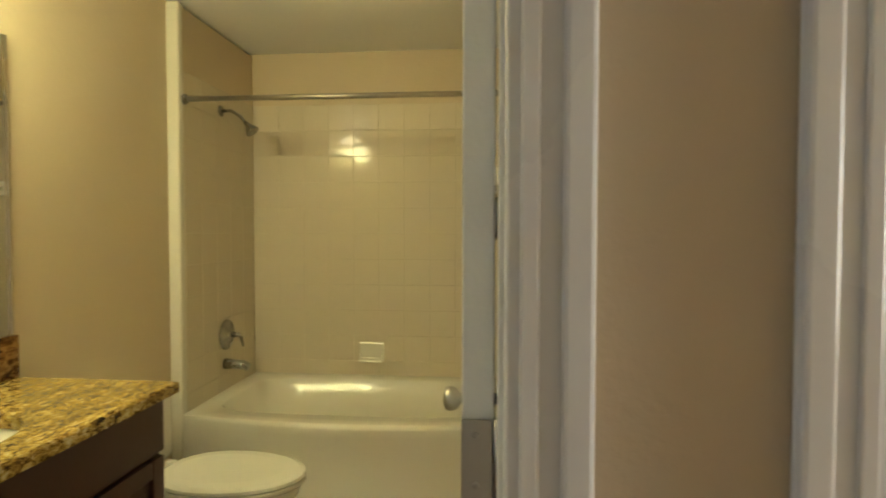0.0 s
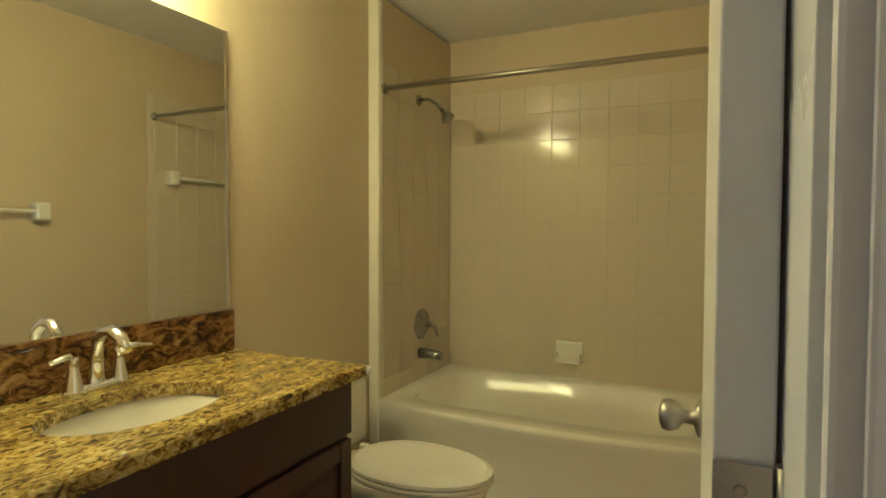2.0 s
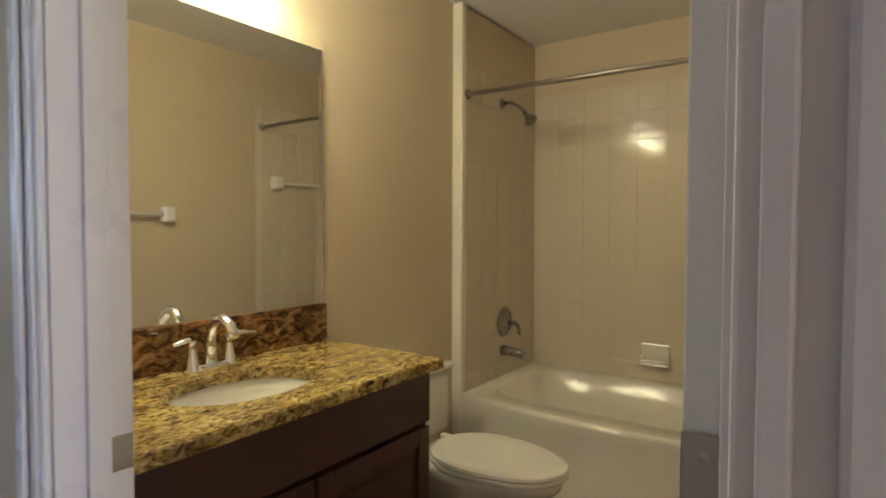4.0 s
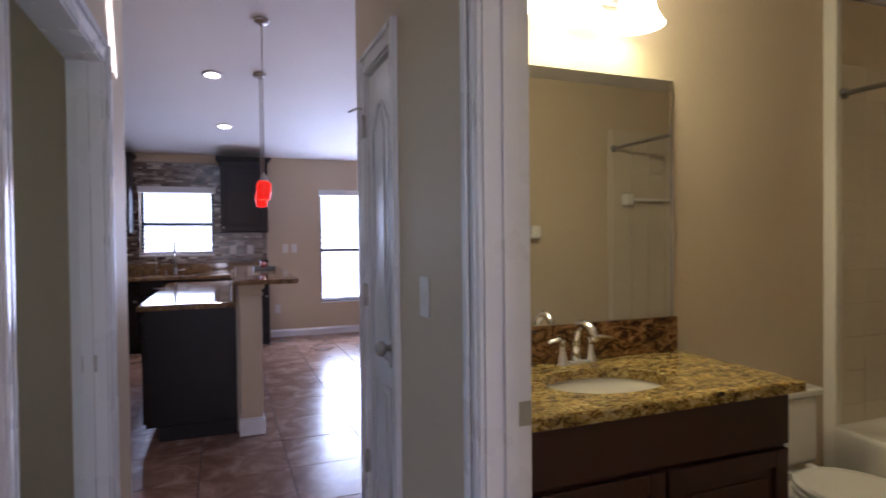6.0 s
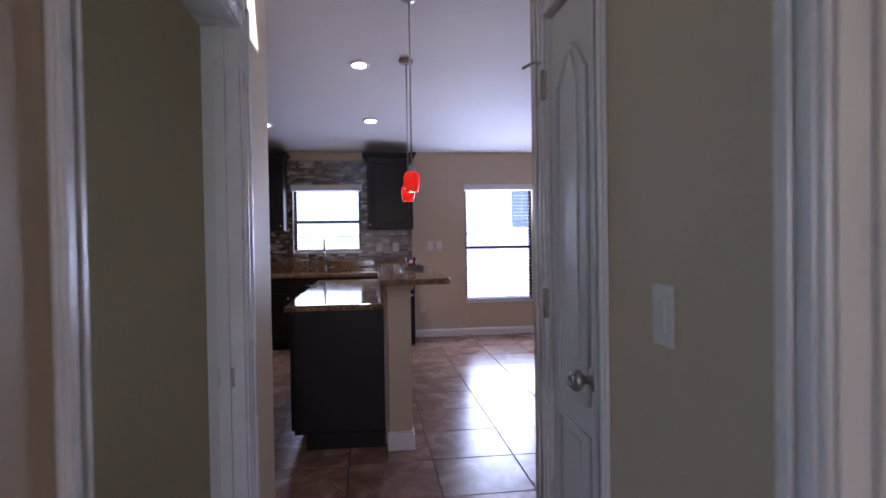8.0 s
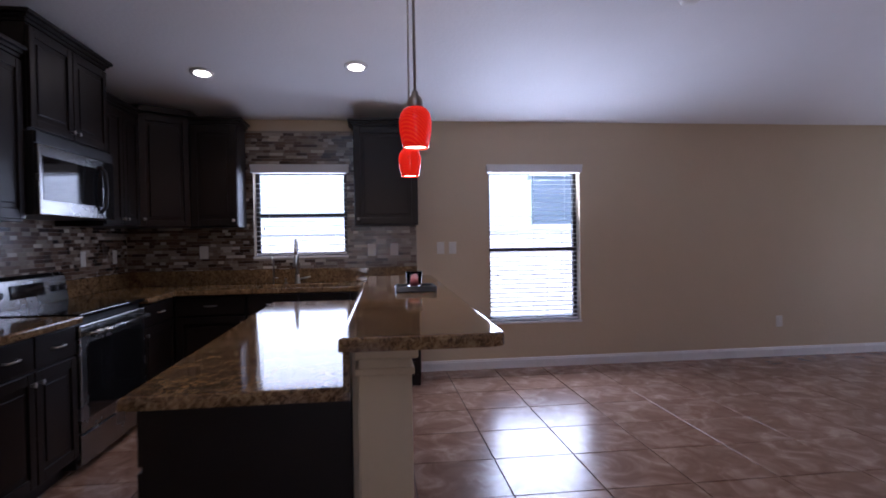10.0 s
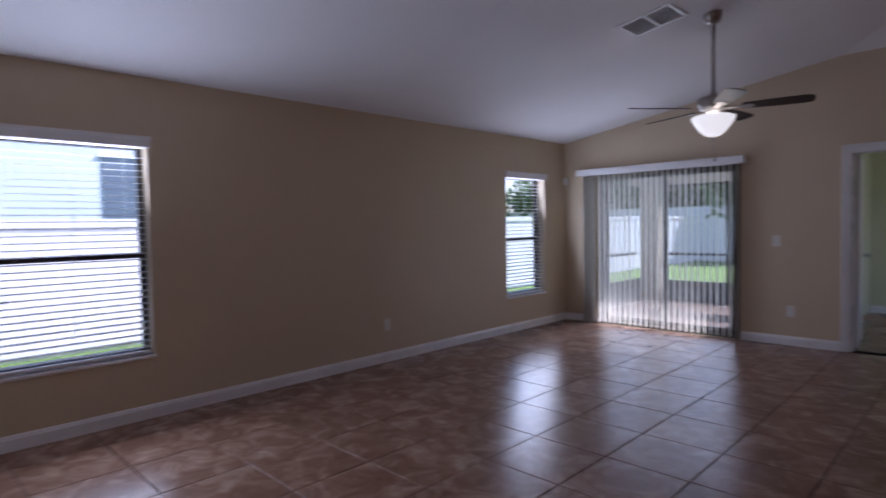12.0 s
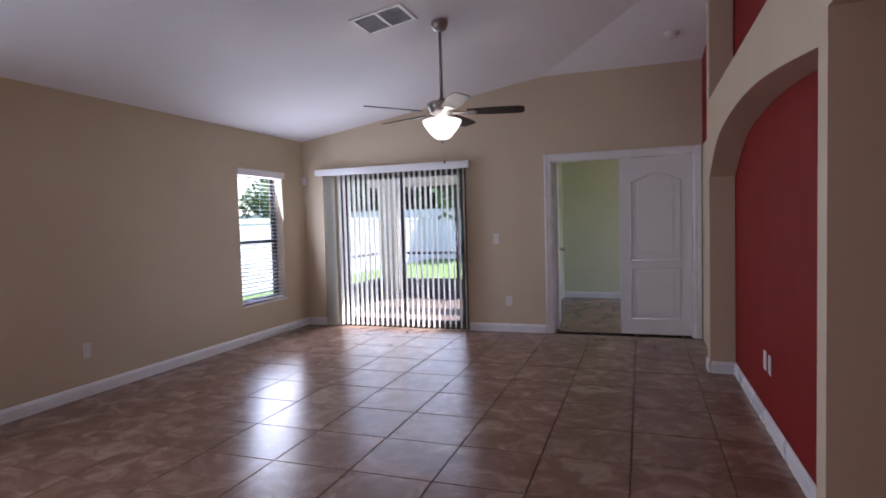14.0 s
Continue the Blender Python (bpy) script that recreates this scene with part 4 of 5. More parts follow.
part("bowl", stack([(0.02, 0.42, 0.11, 0.0), (0.03, 0.42, 0.105, 0.08), (0.03, 0.44, 0.11, 0.18), (0.0, 0.52, 0.155, 0.28), (-0.02, 0.585, 0.182, 0.35), (-0.03, 0.598, 0.19, 0.385), (-0.03, 0.59, 0.185, 0.39)]), PORC, t, "", True)
part("seat", stack([(0.055, 0.605, 0.188, 0.391), (0.05, 0.612, 0.193, 0.397), (0.05, 0.612, 0.193, 0.406), (0.055, 0.607, 0.19, 0.41)]), PORC, t, "white plastic seat")
part("seat_lid", stack([(0.06, 0.604, 0.187, 0.412), (0.055, 0.611, 0.192, 0.417), (0.056, 0.608, 0.19, 0.428), (0.075, 0.585, 0.172, 0.436), (0.11, 0.53, 0.13, 0.439)]), PORC, t, "closed white lid")
for s in (-1, 1):
    part("seat_hinge", block(0.02, 0.06, TY + s * 0.075 - 0.015, TY + s * 0.075 + 0.015, 0.391, 0.425, 0.006), PORC, t)

# bathtub
TX0, TX1, TY0 = XM + 0.062, XR - 0.002, 4.30
t = thing("bathtub", 0.6, 4.7, 0, "white enamel alcove bathtub with curved apron", "bathtub")
bm = bmesh.new()
N = 24


def apron_y(s, bulge):
    return TY0 - bulge * math.sin(math.pi * s)


levels = [(0.0, 0.055), (0.03, 0.055), (0.05, 0.035), (0.40, 0.06), (0.44, 0.07), (0.457, 0.065), (0.462, 0.05)]
rows = [[bm.verts.new((TX0 + (TX1 - TX0) * i / N, apron_y(i / N, b), z)) for i in range(N + 1)] for z, b in levels]
for a, b in zip(rows, rows[1:]):
    for i in range(N):
        bm.faces.new((a[i], a[i + 1], b[i + 1], b[i])).smooth = True
part("apron", bm, TUBM, t)
# rim and hollow
bm = bmesh.new()
m = 64
ccx, ccy = (TX0 + TX1) / 2, (TY0 + YB) / 2 - 0.01


def super_ring(hx, hy, z, e=5.0, dx=0.0):
    out = []
    for i in range(m):
        a = 2 * math.pi * i / m
        c, s = math.cos(a), math.sin(a)
        k = (abs(c) ** e + abs(s) ** e) ** (-1 / e)
        out.append(bm.verts.new((ccx + dx + hx * c * k, ccy + hy * s * k, z)))
    return out


edge = []
for i in range(m):
    a = 2 * math.pi * i / m
    c, s = math.cos(a), math.sin(a)
    k = 1 / max(abs(c), abs(s))
    x = ccx + (TX1 - TX0) / 2 * c * k
    if s < -0.7072 or (abs(abs(s) - 0.70710678) < 1e-3 and s < 0):
        y = apron_y((x - TX0) / (TX1 - TX0), 0.05)
    else:
        y = ccy + ((YB - 0.004 - ccy) if s > 0 else (ccy - TY0)) * s * k
    edge.append(bm.verts.new((x, y, 0.4625)))
rings = [edge, super_ring(0.68, 0.345, 0.463, 5), super_ring(0.665, 0.33, 0.452, 5), super_ring(0.62, 0.30, 0.25, 4.5), super_ring(0.57, 0.265, 0.12, 4), super_ring(0.50, 0.22, 0.09, 4)]
for a, b in zip(rings, rings[1:]):
    for i in range(m):
        bm.faces.new((a[i], a[(i + 1) % m], b[(i + 1) % m], b[i])).smooth = True
bm.faces.new(rings[-1])
part("basin", bm, TUBM, t)
part("overflow_plate", lathe([(0, 0.0), (0.036, 0.0), (0.034, 0.008), (0.02, 0.014), (0, 0.015)], to_x((TX0 + 0.075, 4.70, 0.375), 1)), CHROME, t, "chrome overflow plate", True)

# shower fittings on the tiled side wall
XT = XM + 0.06
t = thing("wall_shower", XT, 4.71, 1.97, "brushed steel shower head on a short arm", "shower head")
part("flange", lathe([(0, 0), (0.03, 0), (0.026, 0.008), (0.012, 0.012), (0, 0.012)], to_x((XT, 4.71, 1.985), 1)), STEEL, t, "", True)
part("arm", tube([(XT, 4.71, 1.985), (XT + 0.06, 4.71, 1.985), (XT + 0.11, 4.71, 1.955), (XT + 0.14, 4.71, 1.92)], 0.009, 12), STEEL, t)
hm = Matrix.Translation((XT + 0.14, 4.71, 1.92)) @ Matrix.Rotation(radians(180 - 38), 4, "Y")
part("head", lathe([(0, 0), (0.012, 0), (0.016, 0.02), (0.034, 0.05), (0.038, 0.062), (0.034, 0.066), (0, 0.066)], hm), STEEL, t, "", True)
t = thing("shower_valve", XT, 4.75, 0.75, "brushed steel round shower valve with lever", "valve")
part("escutcheon", lathe([(0, 0), (0.085, 0), (0.08, 0.008), (0.04, 0.014), (0.03, 0.03), (0, 0.032)], to_x((XT, 4.75, 0.765), 1), 36), STEEL, t, "", True)
part("lever", tube([(XT + 0.02, 4.75, 0.765), (XT + 0.07, 4.75, 0.765), (XT + 0.085, 4.752, 0.75), (XT + 0.095, 4.755, 0.70)], 0.01, 10, None, [0.016, 0.013, 0.011, 0.006]), STEEL, t)
t = thing("tub_spout", XT, 4.73, 0.60, "brushed steel bathtub spout", "spout")
part("spout_body", tube([(XT, 4.73, 0.607), (XT + 0.05, 4.73, 0.607), (XT + 0.11, 4.73, 0.602), (XT + 0.135, 4.73, 0.590)], 0.024, 16, None, [0.03, 0.026, 0.026, 0.022]), STEEL, t)
t = thing("shower_rod", 0.6, 4.35, 1.966, "brushed steel shower curtain rod", "curtain rod")
part("rod", tube([(XT - 0.03, 4.35, 1.966), (XR, 4.35, 1.966)], 0.0127, 14), NICKEL, t)
part("end_flange", lathe([(0, 0), (0.026, 0), (0.024, 0.012), (0.014, 0.02), (0, 0.02)], to_x((XT - 0.002, 4.35, 1.966), 1), 20), STEEL, t)
part("end_flange", lathe([(0, 0), (0.026, 0), (0.024, 0.012), (0.014, 0.02), (0, 0.02)], to_x((XR, 4.35, 1.966), -1), 20), STEEL, t)
# raised tile backing and its bullnose edge
tagged(part("tile_backing_side", block(XM + 0.001, XT - 0.007, 4.33, YB - 0.001, 0.40, 2.40), WALL), "furred-out shower side wall", "wall", kind="structure")
tagged(part("trim_tile_edge", block(XM + 0.001, XT + 0.001, 4.30, 4.345, 0.0, 2.412, 0.008), TUBM), "pale vertical edge trim of the shower surround", "trim", kind="structure")
t = thing("soap_dish", 0.575, YB - 0.03, 0.55, "beige ceramic wall soap dish", "soap dish")
part("plate", block(0.50, 0.652, YB - 0.022, YB - 0.002, 0.545, 0.665, 0.008), TUBM, t)
bm = block(0.505, 0.647, YB - 0.062, YB - 0.02, 0.548, 0.562, 0.006)
block(0.505, 0.517, YB - 0.060, YB - 0.02, 0.562, 0.60, 0.005, bm)
block(0.635, 0.647, YB - 0.060, YB - 0.02, 0.562, 0.60, 0.005, bm)
block(0.517, 0.635, YB - 0.062, YB - 0.052, 0.562, 0.58, 0.004, bm)
part("dish", bm, TUBM, t)
# ceramic towel bars on the wall that the mirror shows
for y0, y1, z in ((4.45, 5.05, 1.60), (3.0, 3.68, 1.37)):
    t = thing("towel_bar", XR - 0.04, (y0 + y1) / 2, z, "white ceramic towel bar", "towel bar", "towel bars")
    for y in (y0, y1):
        part("bracket", block(XR - 0.07, XR - 0.0005, y - 0.035, y + 0.035, z - 0.045, z + 0.045, 0.015, None, 3), PORC, t)
    part("bar", tube([(XR - 0.05, y0, z), (XR - 0.05, y1, z)], 0.011, 12), PORC, t)


def plate_on(name, place, axis, sign, w, hgt, label, toggles=1, kind="switch"):
    x, y, z = place
    t = thing(name, x, y, z, label, "light switch" if kind == "switch" else "outlet", name + "s")

    def b(u0, u1, v0, v1, d0, d1, bev):
        lo, hi = sorted((d0 * sign, d1 * sign))
        if axis == "x":
            return block(x + lo, x + hi, y + u0, y + u1, z + v0, z + v1, bev)
        return block(x + u0, x + u1, y + lo, y + hi, z + v0, z + v1, bev)
    part("cover_plate", b(-w / 2, w / 2, -hgt / 2, hgt / 2, 0.001, 0.007, 0.003), PLASTIC, t)
    for i in range(toggles):
        u = (i - (toggles - 1) / 2) * 0.046
        if kind == "switch":
            part("rocker", b(u - 0.016, u + 0.016, -0.033, 0.033, 0.006, 0.011, 0.002), PLASTIC, t)
        else:
            for v in (-0.02, 0.02):
                part("socket", b(u - 0.016, u + 0.016, v - 0.015, v + 0.015, 0.006, 0.009, 0.002), PLASTIC, t)


plate_on("wall_switch", (-0.017, YR, 1.155), "y", -1, 0.075, 0.12, "white rocker switch in a white plate")
plate_on("wall_switch", (XW, 2.53, 1.225), "x", 1, 0.075, 0.12, "white switch plate on beige wall")
plate_on("wall_switch", (XW, 2.65, 1.225), "x", 1, 0.075, 0.12, "white switch plate on beige wall")
plate_on("wall_switch", (-3.90, YE, 1.13), "y", -1, 0.075, 0.12, "white switch plate beside the sliding door")
plate_on("wall_outlet", (-3.76, YE, 0.37), "y", -1, 0.075, 0.12, "white double outlet beside the sliding door", 1, "outlet")
plate_on("wall_outlet", (XW, 6.18, 0.375), "x", 1, 0.075, 0.12, "white double outlet on beige wall", 1, "outlet")
plate_on("wall_outlet", (-6.569, 2.42, 0.39), "x", 1, 0.075, 0.12, "white double outlet under the bar", 1, "outlet")
plate_on("wall_outlet", (-1.5, 6.86, 0.41), "x", -1, 0.075, 0.12, "white double outlet on red wall", 1, "outlet")
plate_on("wall_outlet", (-1.5, 6.72, 0.41), "x", -1, 0.075, 0.12, "white double outlet on red wall", 1, "outlet")

# ---- kitchen ----
# mosaic backsplash
MX = XW + 0.012
wall_mosaic_back = tagged(wall("wall_mosaic_back", "x", XW + 0.0005, MX, YK + 0.013, 2.29, 1.0, 2.37, MGROUT, [(K_WIN[0] - 0.0, K_WIN[1] + 0.0, K_WIN[2] - 0.02, K_WIN[3] + 0.05)], "brown and beige mosaic strip tile backsplash"), kind="structure")
wall_mosaic_side = wall("wall_mosaic_side", "y", YK + 0.0005, YK + 0.012, XW + 0.013, -3.3, 1.0, 1.5, MGROUT, (), "brown and beige mosaic strip tile backsplash")
for y in (1.85, 2.07, 0.28):
    plate_on("wall_outlet", (MX, y, 1.22), "x", 1, 0.08, 0.12, "white outlet on the mosaic backsplash", 1, "outlet")
for x in (-5.75, -6.3):
    plate_on("wall_outlet", (x, YK + 0.012, 1.2), "y", 1, 0.075, 0.12, "white outlet on the mosaic backsplash", 1, "outlet")


def crown(u0, u1, z, face, back, axis, sign, parent, ends=(0, 0)):
    bm = None
    for d, za, zb in ((0.012, z, z + 0.02), (0.028, z + 0.02, z + 0.04), (0.048, z + 0.04, z + 0.062)):
        lo, hi = sorted((back, face + sign * d))
        a, b = u0 - d * ends[0], u1 + d * ends[1]
        if axis == "x":
            bm = block(lo, hi, a, b, za, zb, 0.003, bm)
        else:
            bm = block(a, b, lo, hi, za, zb, 0.003, bm)
    part("crown_moulding", bm, ESPRESSO, parent)


def small_knob(place, axis, sign, parent):
    m = to_x(place, sign) if axis == "x" else to_y(place, sign)
    part("knob", lathe([(0, 0), (0.008, 0), (0.006, 0.01), (0.014, 0.018), (0.013, 0.025), (0, 0.028)], m, 14), NICKEL, parent, "satin nickel knob", True)


def upper(u0, u1, z0, z1, axis, sign, doors, knobs, ends=(0, 0), depth=0.33):
    wallp = (XW if axis == "x" else YK) + 0.0135
    face = wallp + sign * depth
    if axis == "x":
        t = thing("wall_cabinet", face, (u0 + u1) / 2, z0, "espresso wood kitchen wall cabinet with raised panel doors", "cabinet", "kitchen wall cabinets")
        part("body", block(wallp, face, u0, u1, z0, z1, 0.002), ESPRESSO, t)
    else:
        t = thing("wall_cabinet", (u0 + u1) / 2, face, z0, "espresso wood kitchen wall cabinet with raised panel doors", "cabinet", "kitchen wall cabinets")
        part("body", block(u0, u1, wallp, face, z0, z1, 0.002), ESPRESSO, t)
    w = (u1 - u0) / doors
    for i in range(doors):
        d = cabinet_door(u0 + i * w, u0 + (i + 1) * w, z0 + 0.01, z1 - 0.01, face, t, ESPRESSO, axis=axis, sign=sign)
        k = knobs[i]
        u = u0 + i * w + (0.035 if k < 0 else w - 0.035)
        small_knob((face + 0.02 * sign, u, z0 + 0.06) if axis == "x" else (u, face + 0.02 * sign, z0 + 0.06), axis, sign, d)
    crown(u0, u1, z1 + 0.001, face, wallp, axis, sign, t, ends)
    return t


upper(1.70, 2.285, 1.45, 2.36, "x", 1, 1, [-1], (1, 1))
upper(0.275, 0.675, 1.45, 2.36, "x", 1, 1, [1], (0, 1))
upper(-5.98, -5.365, 1.45, 2.36, "y", 1, 2, [1, -1])
upper(-5.36, -4.42, 1.97, 2.57, "y", 1, 2, [1, -1], (1, 1), 0.36)
upper(-4.41, -3.60, 1.45, 2.36, "y", 1, 2, [1, -1])
# diagonal corner cabinet
t = thing("corner_wall_cabinet", -6.3, -0.15, 1.45, "espresso wood diagonal corner wall cabinet", "cabinet")
c0, c1 = (-5.985, YK + 0.3435), (XW + 0.3435, 0.27)
poly = [(XW + 0.0135, YK + 0.0135), (c0[0], YK + 0.0135), c0, c1, (XW + 0.0135, c1[1])]
part("body", plate([(x, y, 1.45) for x, y in poly], (0, 0, 1), 0.97), ESPRESSO, t)
ang = math.atan2(c1[1] - c0[1], c1[0] - c0[0])
ln = math.hypot(c1[0] - c0[0], c1[1] - c0[1])
mm = Matrix.Translation((c0[0], c0[1], 0)) @ Matrix.Rotation(ang, 4, "Z")
fw = 0.05
bm = block(0.01, 0.01 + fw, -0.021, -0.001, 1.46, 2.40, 0.003)
block(ln - 0.01 - fw, ln - 0.01, -0.021, -0.001, 1.46, 2.40, 0.003, bm)
block(0.01 + fw, ln - 0.01 - fw, -0.020, -0.001, 1.46, 1.46 + fw, 0.003, bm)
block(0.01 + fw, ln - 0.01 - fw, -0.020, -0.001, 2.40 - fw, 2.40, 0.003, bm)
bmesh.ops.transform(bm, matrix=mm, verts=bm.verts[:])
d = part("cabinet_door", bm, ESPRESSO, t)
bm = block(0.09, ln - 0.09, -0.016, -0.001, 1.54, 2.32, 0.006)
bmesh.ops.transform(bm, matrix=mm, verts=bm.verts[:])
part("panel", bm, ESPRESSO, d)
part("knob", lathe([(0, 0), (0.008, 0), (0.006, 0.01), (0.014, 0.018), (0.013, 0.025), (0, 0.028)], mm @ to_y((0.04, -0.02, 1.52), -1), 14), NICKEL, d, "", True)
bm = plate([(x + 0.03 * (k in (1, 2, 3)), y + 0.03 * (k in (2, 3, 4)), 2.421) for k, (x, y) in enumerate(poly)], (0, 0, 1), 0.05)
part("crown_moulding", bm, ESPRESSO, t)

# microwave over the range
t = thing("microwave", -4.89, YK + 0.2, 1.48, "stainless over-range microwave with black glass door", "microwave")
mf = YK + 0.40
part("body", block(-5.355, -4.425, YK + 0.0135, mf, 1.49, 1.965, 0.004), BLACKP, t)
part("vent_grille", block(-5.355, -4.425, mf, mf + 0.016, 1.90, 1.965, 0.004), BLACKP, t)
d = part("door", block(-5.20, -4.425, mf, mf + 0.028, 1.49, 1.895, 0.006), STEEL, t, "stainless door")
part("window", block(-5.17, -4.46, mf + 0.0285, mf + 0.031, 1.575, 1.83, 0.001), BLACKG, d)
part("door_handle", tube([(-5.14, mf + 0.028, 1.53), (-5.14, mf + 0.06, 1.57), (-5.14, mf + 0.07, 1.69), (-5.14, mf + 0.06, 1.81), (-5.14, mf + 0.028, 1.85)], 0.014, 10), BLACKP, d)
part("control_panel", block(-5.355, -5.205, mf, mf + 0.026, 1.49, 1.895, 0.005), BLACKG, t)


def bar_pull(place, axis, sign, parent, horizontal=True, ln=0.1):
    x, y, z = place
    a = []
    for s, dd in ((-1, 0.0), (-0.9, 0.024), (0, 0.03), (0.9, 0.024), (1, 0.0)):
        u = s * ln / 2
        if axis == "y":
            a.append((x + (u if horizontal else 0), y + sign * dd, z + (0 if horizontal else u)))
        else:
            a.append((x + sign * dd, y + (u if horizontal else 0), z + (0 if horizontal else u)))
    part("handle", tube(a, 0.006, 8), NICKEL, parent, "satin nickel pull")


CF = 0.17


def base_unit(u0, u1, axis, doors, drawer=True, label="espresso wood kitchen base cabinet"):
    t0 = thing("base_cabinet", (u0 + u1) / 2 if axis == "y" else -6.0, CF if axis == "y" else (u0 + u1) / 2, 0, label, "cabinet", "kitchen base cabinets")
    face = CF if axis == "y" else -5.98
    if axis == "y":
        part("body", block(u0, u1, YK + 0.0135, face, 0.10, 0.874, 0.002), ESPRESSO, t0)
        part("toe_kick", block(u0, u1, YK + 0.0135, face - 0.07, 0, 0.098), ESPRESSO, t0)
    else:
        part("body", block(XW + 0.0135, face, u0, u1, 0.10, 0.874, 0.002), ESPRESSO, t0)
        part("toe_kick", block(XW + 0.0135, face - 0.07, u0, u1, 0, 0.098), ESPRESSO, t0)
    w = (u1 - u0) / doors
    for i in range(doors):
        a, b = u0 + i * w, u0 + (i + 1) * w
        top = 0.86
        if drawer:
            if axis == "y":
                dr = part("drawer_front", block(a + 0.006, b - 0.006, face + 0.001, face + 0.021, 0.70, 0.86, 0.005), ESPRESSO, t0)
                bar_pull(((a + b) / 2, face + 0.021, 0.78), "y", 1, dr)
            else:
                dr = part("drawer_front", block(face + 0.001, face + 0.021, a + 0.006, b - 0.006, 0.70, 0.86, 0.005), ESPRESSO, t0)
                bar_pull((face + 0.021, (a + b) / 2, 0.78), "x", 1, dr)
            top = 0.69
        d = cabinet_door(a, b, 0.115, top, face, t0, ESPRESSO, axis=axis, sign=1)
        u = b - 0.035 if i % 2 == 0 else a + 0.035
        small_knob((face + 0.02, u, top - 0.06) if axis == "x" else (u, face + 0.02, top - 0.06), axis, 1, d)
    return t0


base_unit(-4.40, -3.60, "y", 2)
base_unit(-5.975, -5.345, "y", 1)
base_unit(0.20, 0.78, "x", 1)
base_unit(0.785, 1.66, "x", 2)
base_unit(1.665, 2.27, "x", 1)
t = thing("corner_base_cabinet", -6.3, -0.1, 0, "espresso wood corner base cabinet", "cabinet")
part("body", block(XW + 0.0135, -5.985, YK + 0.0135, 0.195, 0.0, 0.874, 0.002), ESPRESSO, t)

# range with backguard
t = thing("kitchen_range", -4.87, 0.0, 0, "stainless steel electric range with black glass top", "range")
rx0, rx1, rf = -5.335, -4.41, 0.205
part("body", block(rx0, rx1, YK + 0.02, rf - 0.04, 0.03, 0.895, 0.004), BLACKP, t)
part("cooktop", block(rx0 - 0.002, rx1 + 0.002, YK + 0.02, rf + 0.005, 0.896, 0.922, 0.006), BLACKG, t, "black glass cooktop")
d = part("oven_door", block(rx0 + 0.004, rx1 - 0.004, rf - 0.039, rf, 0.235, 0.855, 0.008), STEEL, t, "stainless oven door")
part("oven_window", block(rx0 + 0.08, rx1 - 0.08, rf + 0.0005, rf + 0.004, 0.31, 0.745, 0.001), BLACKG, d)
part("oven_handle", tube([(rx0 + 0.05, rf, 0.80), (rx0 + 0.06, rf + 0.05, 0.805), ((rx0 + rx1) / 2, rf + 0.06, 0.805), (rx1 - 0.06, rf + 0.05, 0.805), (rx1 - 0.05, rf, 0.80)], 0.014, 10), STEEL, d)
part("drawer", block(rx0 + 0.004, rx1 - 0.004, rf - 0.039, rf - 0.004, 0.05, 0.225, 0.008), STEEL, t, "stainless storage drawer")
part("badge", lathe([(0, 0), (0.018, 0), (0.016, 0.003), (0, 0.003)], to_y(((rx0 + rx1) / 2, rf, 0.275), 1), 18), CHROME, d)
bm = plate([(rx0, YK + 0.02, 0.923), (rx0, YK + 0.11, 0.923), (rx0, YK + 0.085, 1.10), (rx0, YK + 0.06, 1.125), (rx0, YK + 0.02, 1.125)], (1, 0, 0), rx1 - rx0)
bg = part("backguard", bm, STEEL, t, "stainless backguard with black display")
for (a, b) in ((-5.05, -4.70),):
    part("display", plate([(a, YK + 0.104, 0.985), (b, YK + 0.104, 0.985), (b, YK + 0.092, 1.07), (a, YK + 0.092, 1.07)], (0, 1, 0.15), 0.006), BLACKG, bg)
for x in (-5.28, -5.17, -4.58, -4.48):
    part("dial", lathe([(0, 0), (0.024, 0), (0.02, 0.022), (0, 0.024)], to_y((x, YK + 0.095, 1.02), 1), 18), BLACKP, bg)


def counter(points, z0, thick, name, label, mat=GRAN_K, bevel=0.012):
    bm = plate([(x, y, z0) for x, y in points], (0, 0, 1), thick, bevel)
    return tagged(part(name, bm, mat), label, "countertop")


counter([(XW + 0.013, YK + 0.013), (-5.34, YK + 0.013), (-5.34, 0.225), (-5.935, 0.225), (-5.935, 0.84), (-6.42, 0.84), (-6.42, 1.52), (-5.935, 1.52), (-5.935, 2.29), (XW + 0.013, 2.29)], 0.875, 0.04, "countertop", "polished brown granite kitchen countertop")
counter([(-4.405, YK + 0.013), (-3.58, YK + 0.013), (-3.58, 0.225), (-4.405, 0.225)], 0.875, 0.04, "countertop", "polished brown granite countertop beside the range")
counter([(-6.0, 0.842), (-5.94, 0.842), (-5.94, 1.518), (-6.0, 1.518)], 0.8755, 0.039, "countertop_strip", "granite front edge of the sink cut-out", bevel=0.004)
tagged(part("granite_splash", block(MX + 0.0005, MX + 0.02, YK + 0.034, 2.29, 0.9155, 1.05, 0.003), GRAN_K), "brown granite backsplash strip", "backsplash")
tagged(part("granite_splash", block(MX + 0.0005, -5.34, YK + 0.0125, YK + 0.033, 0.9155, 1.05, 0.003), GRAN_K), "brown granite backsplash strip", "backsplash")
tagged(part("granite_splash", block(-4.405, -3.58, YK + 0.0125, YK + 0.033, 0.9155, 1.05, 0.003), GRAN_K), "brown granite backsplash strip", "backsplash")
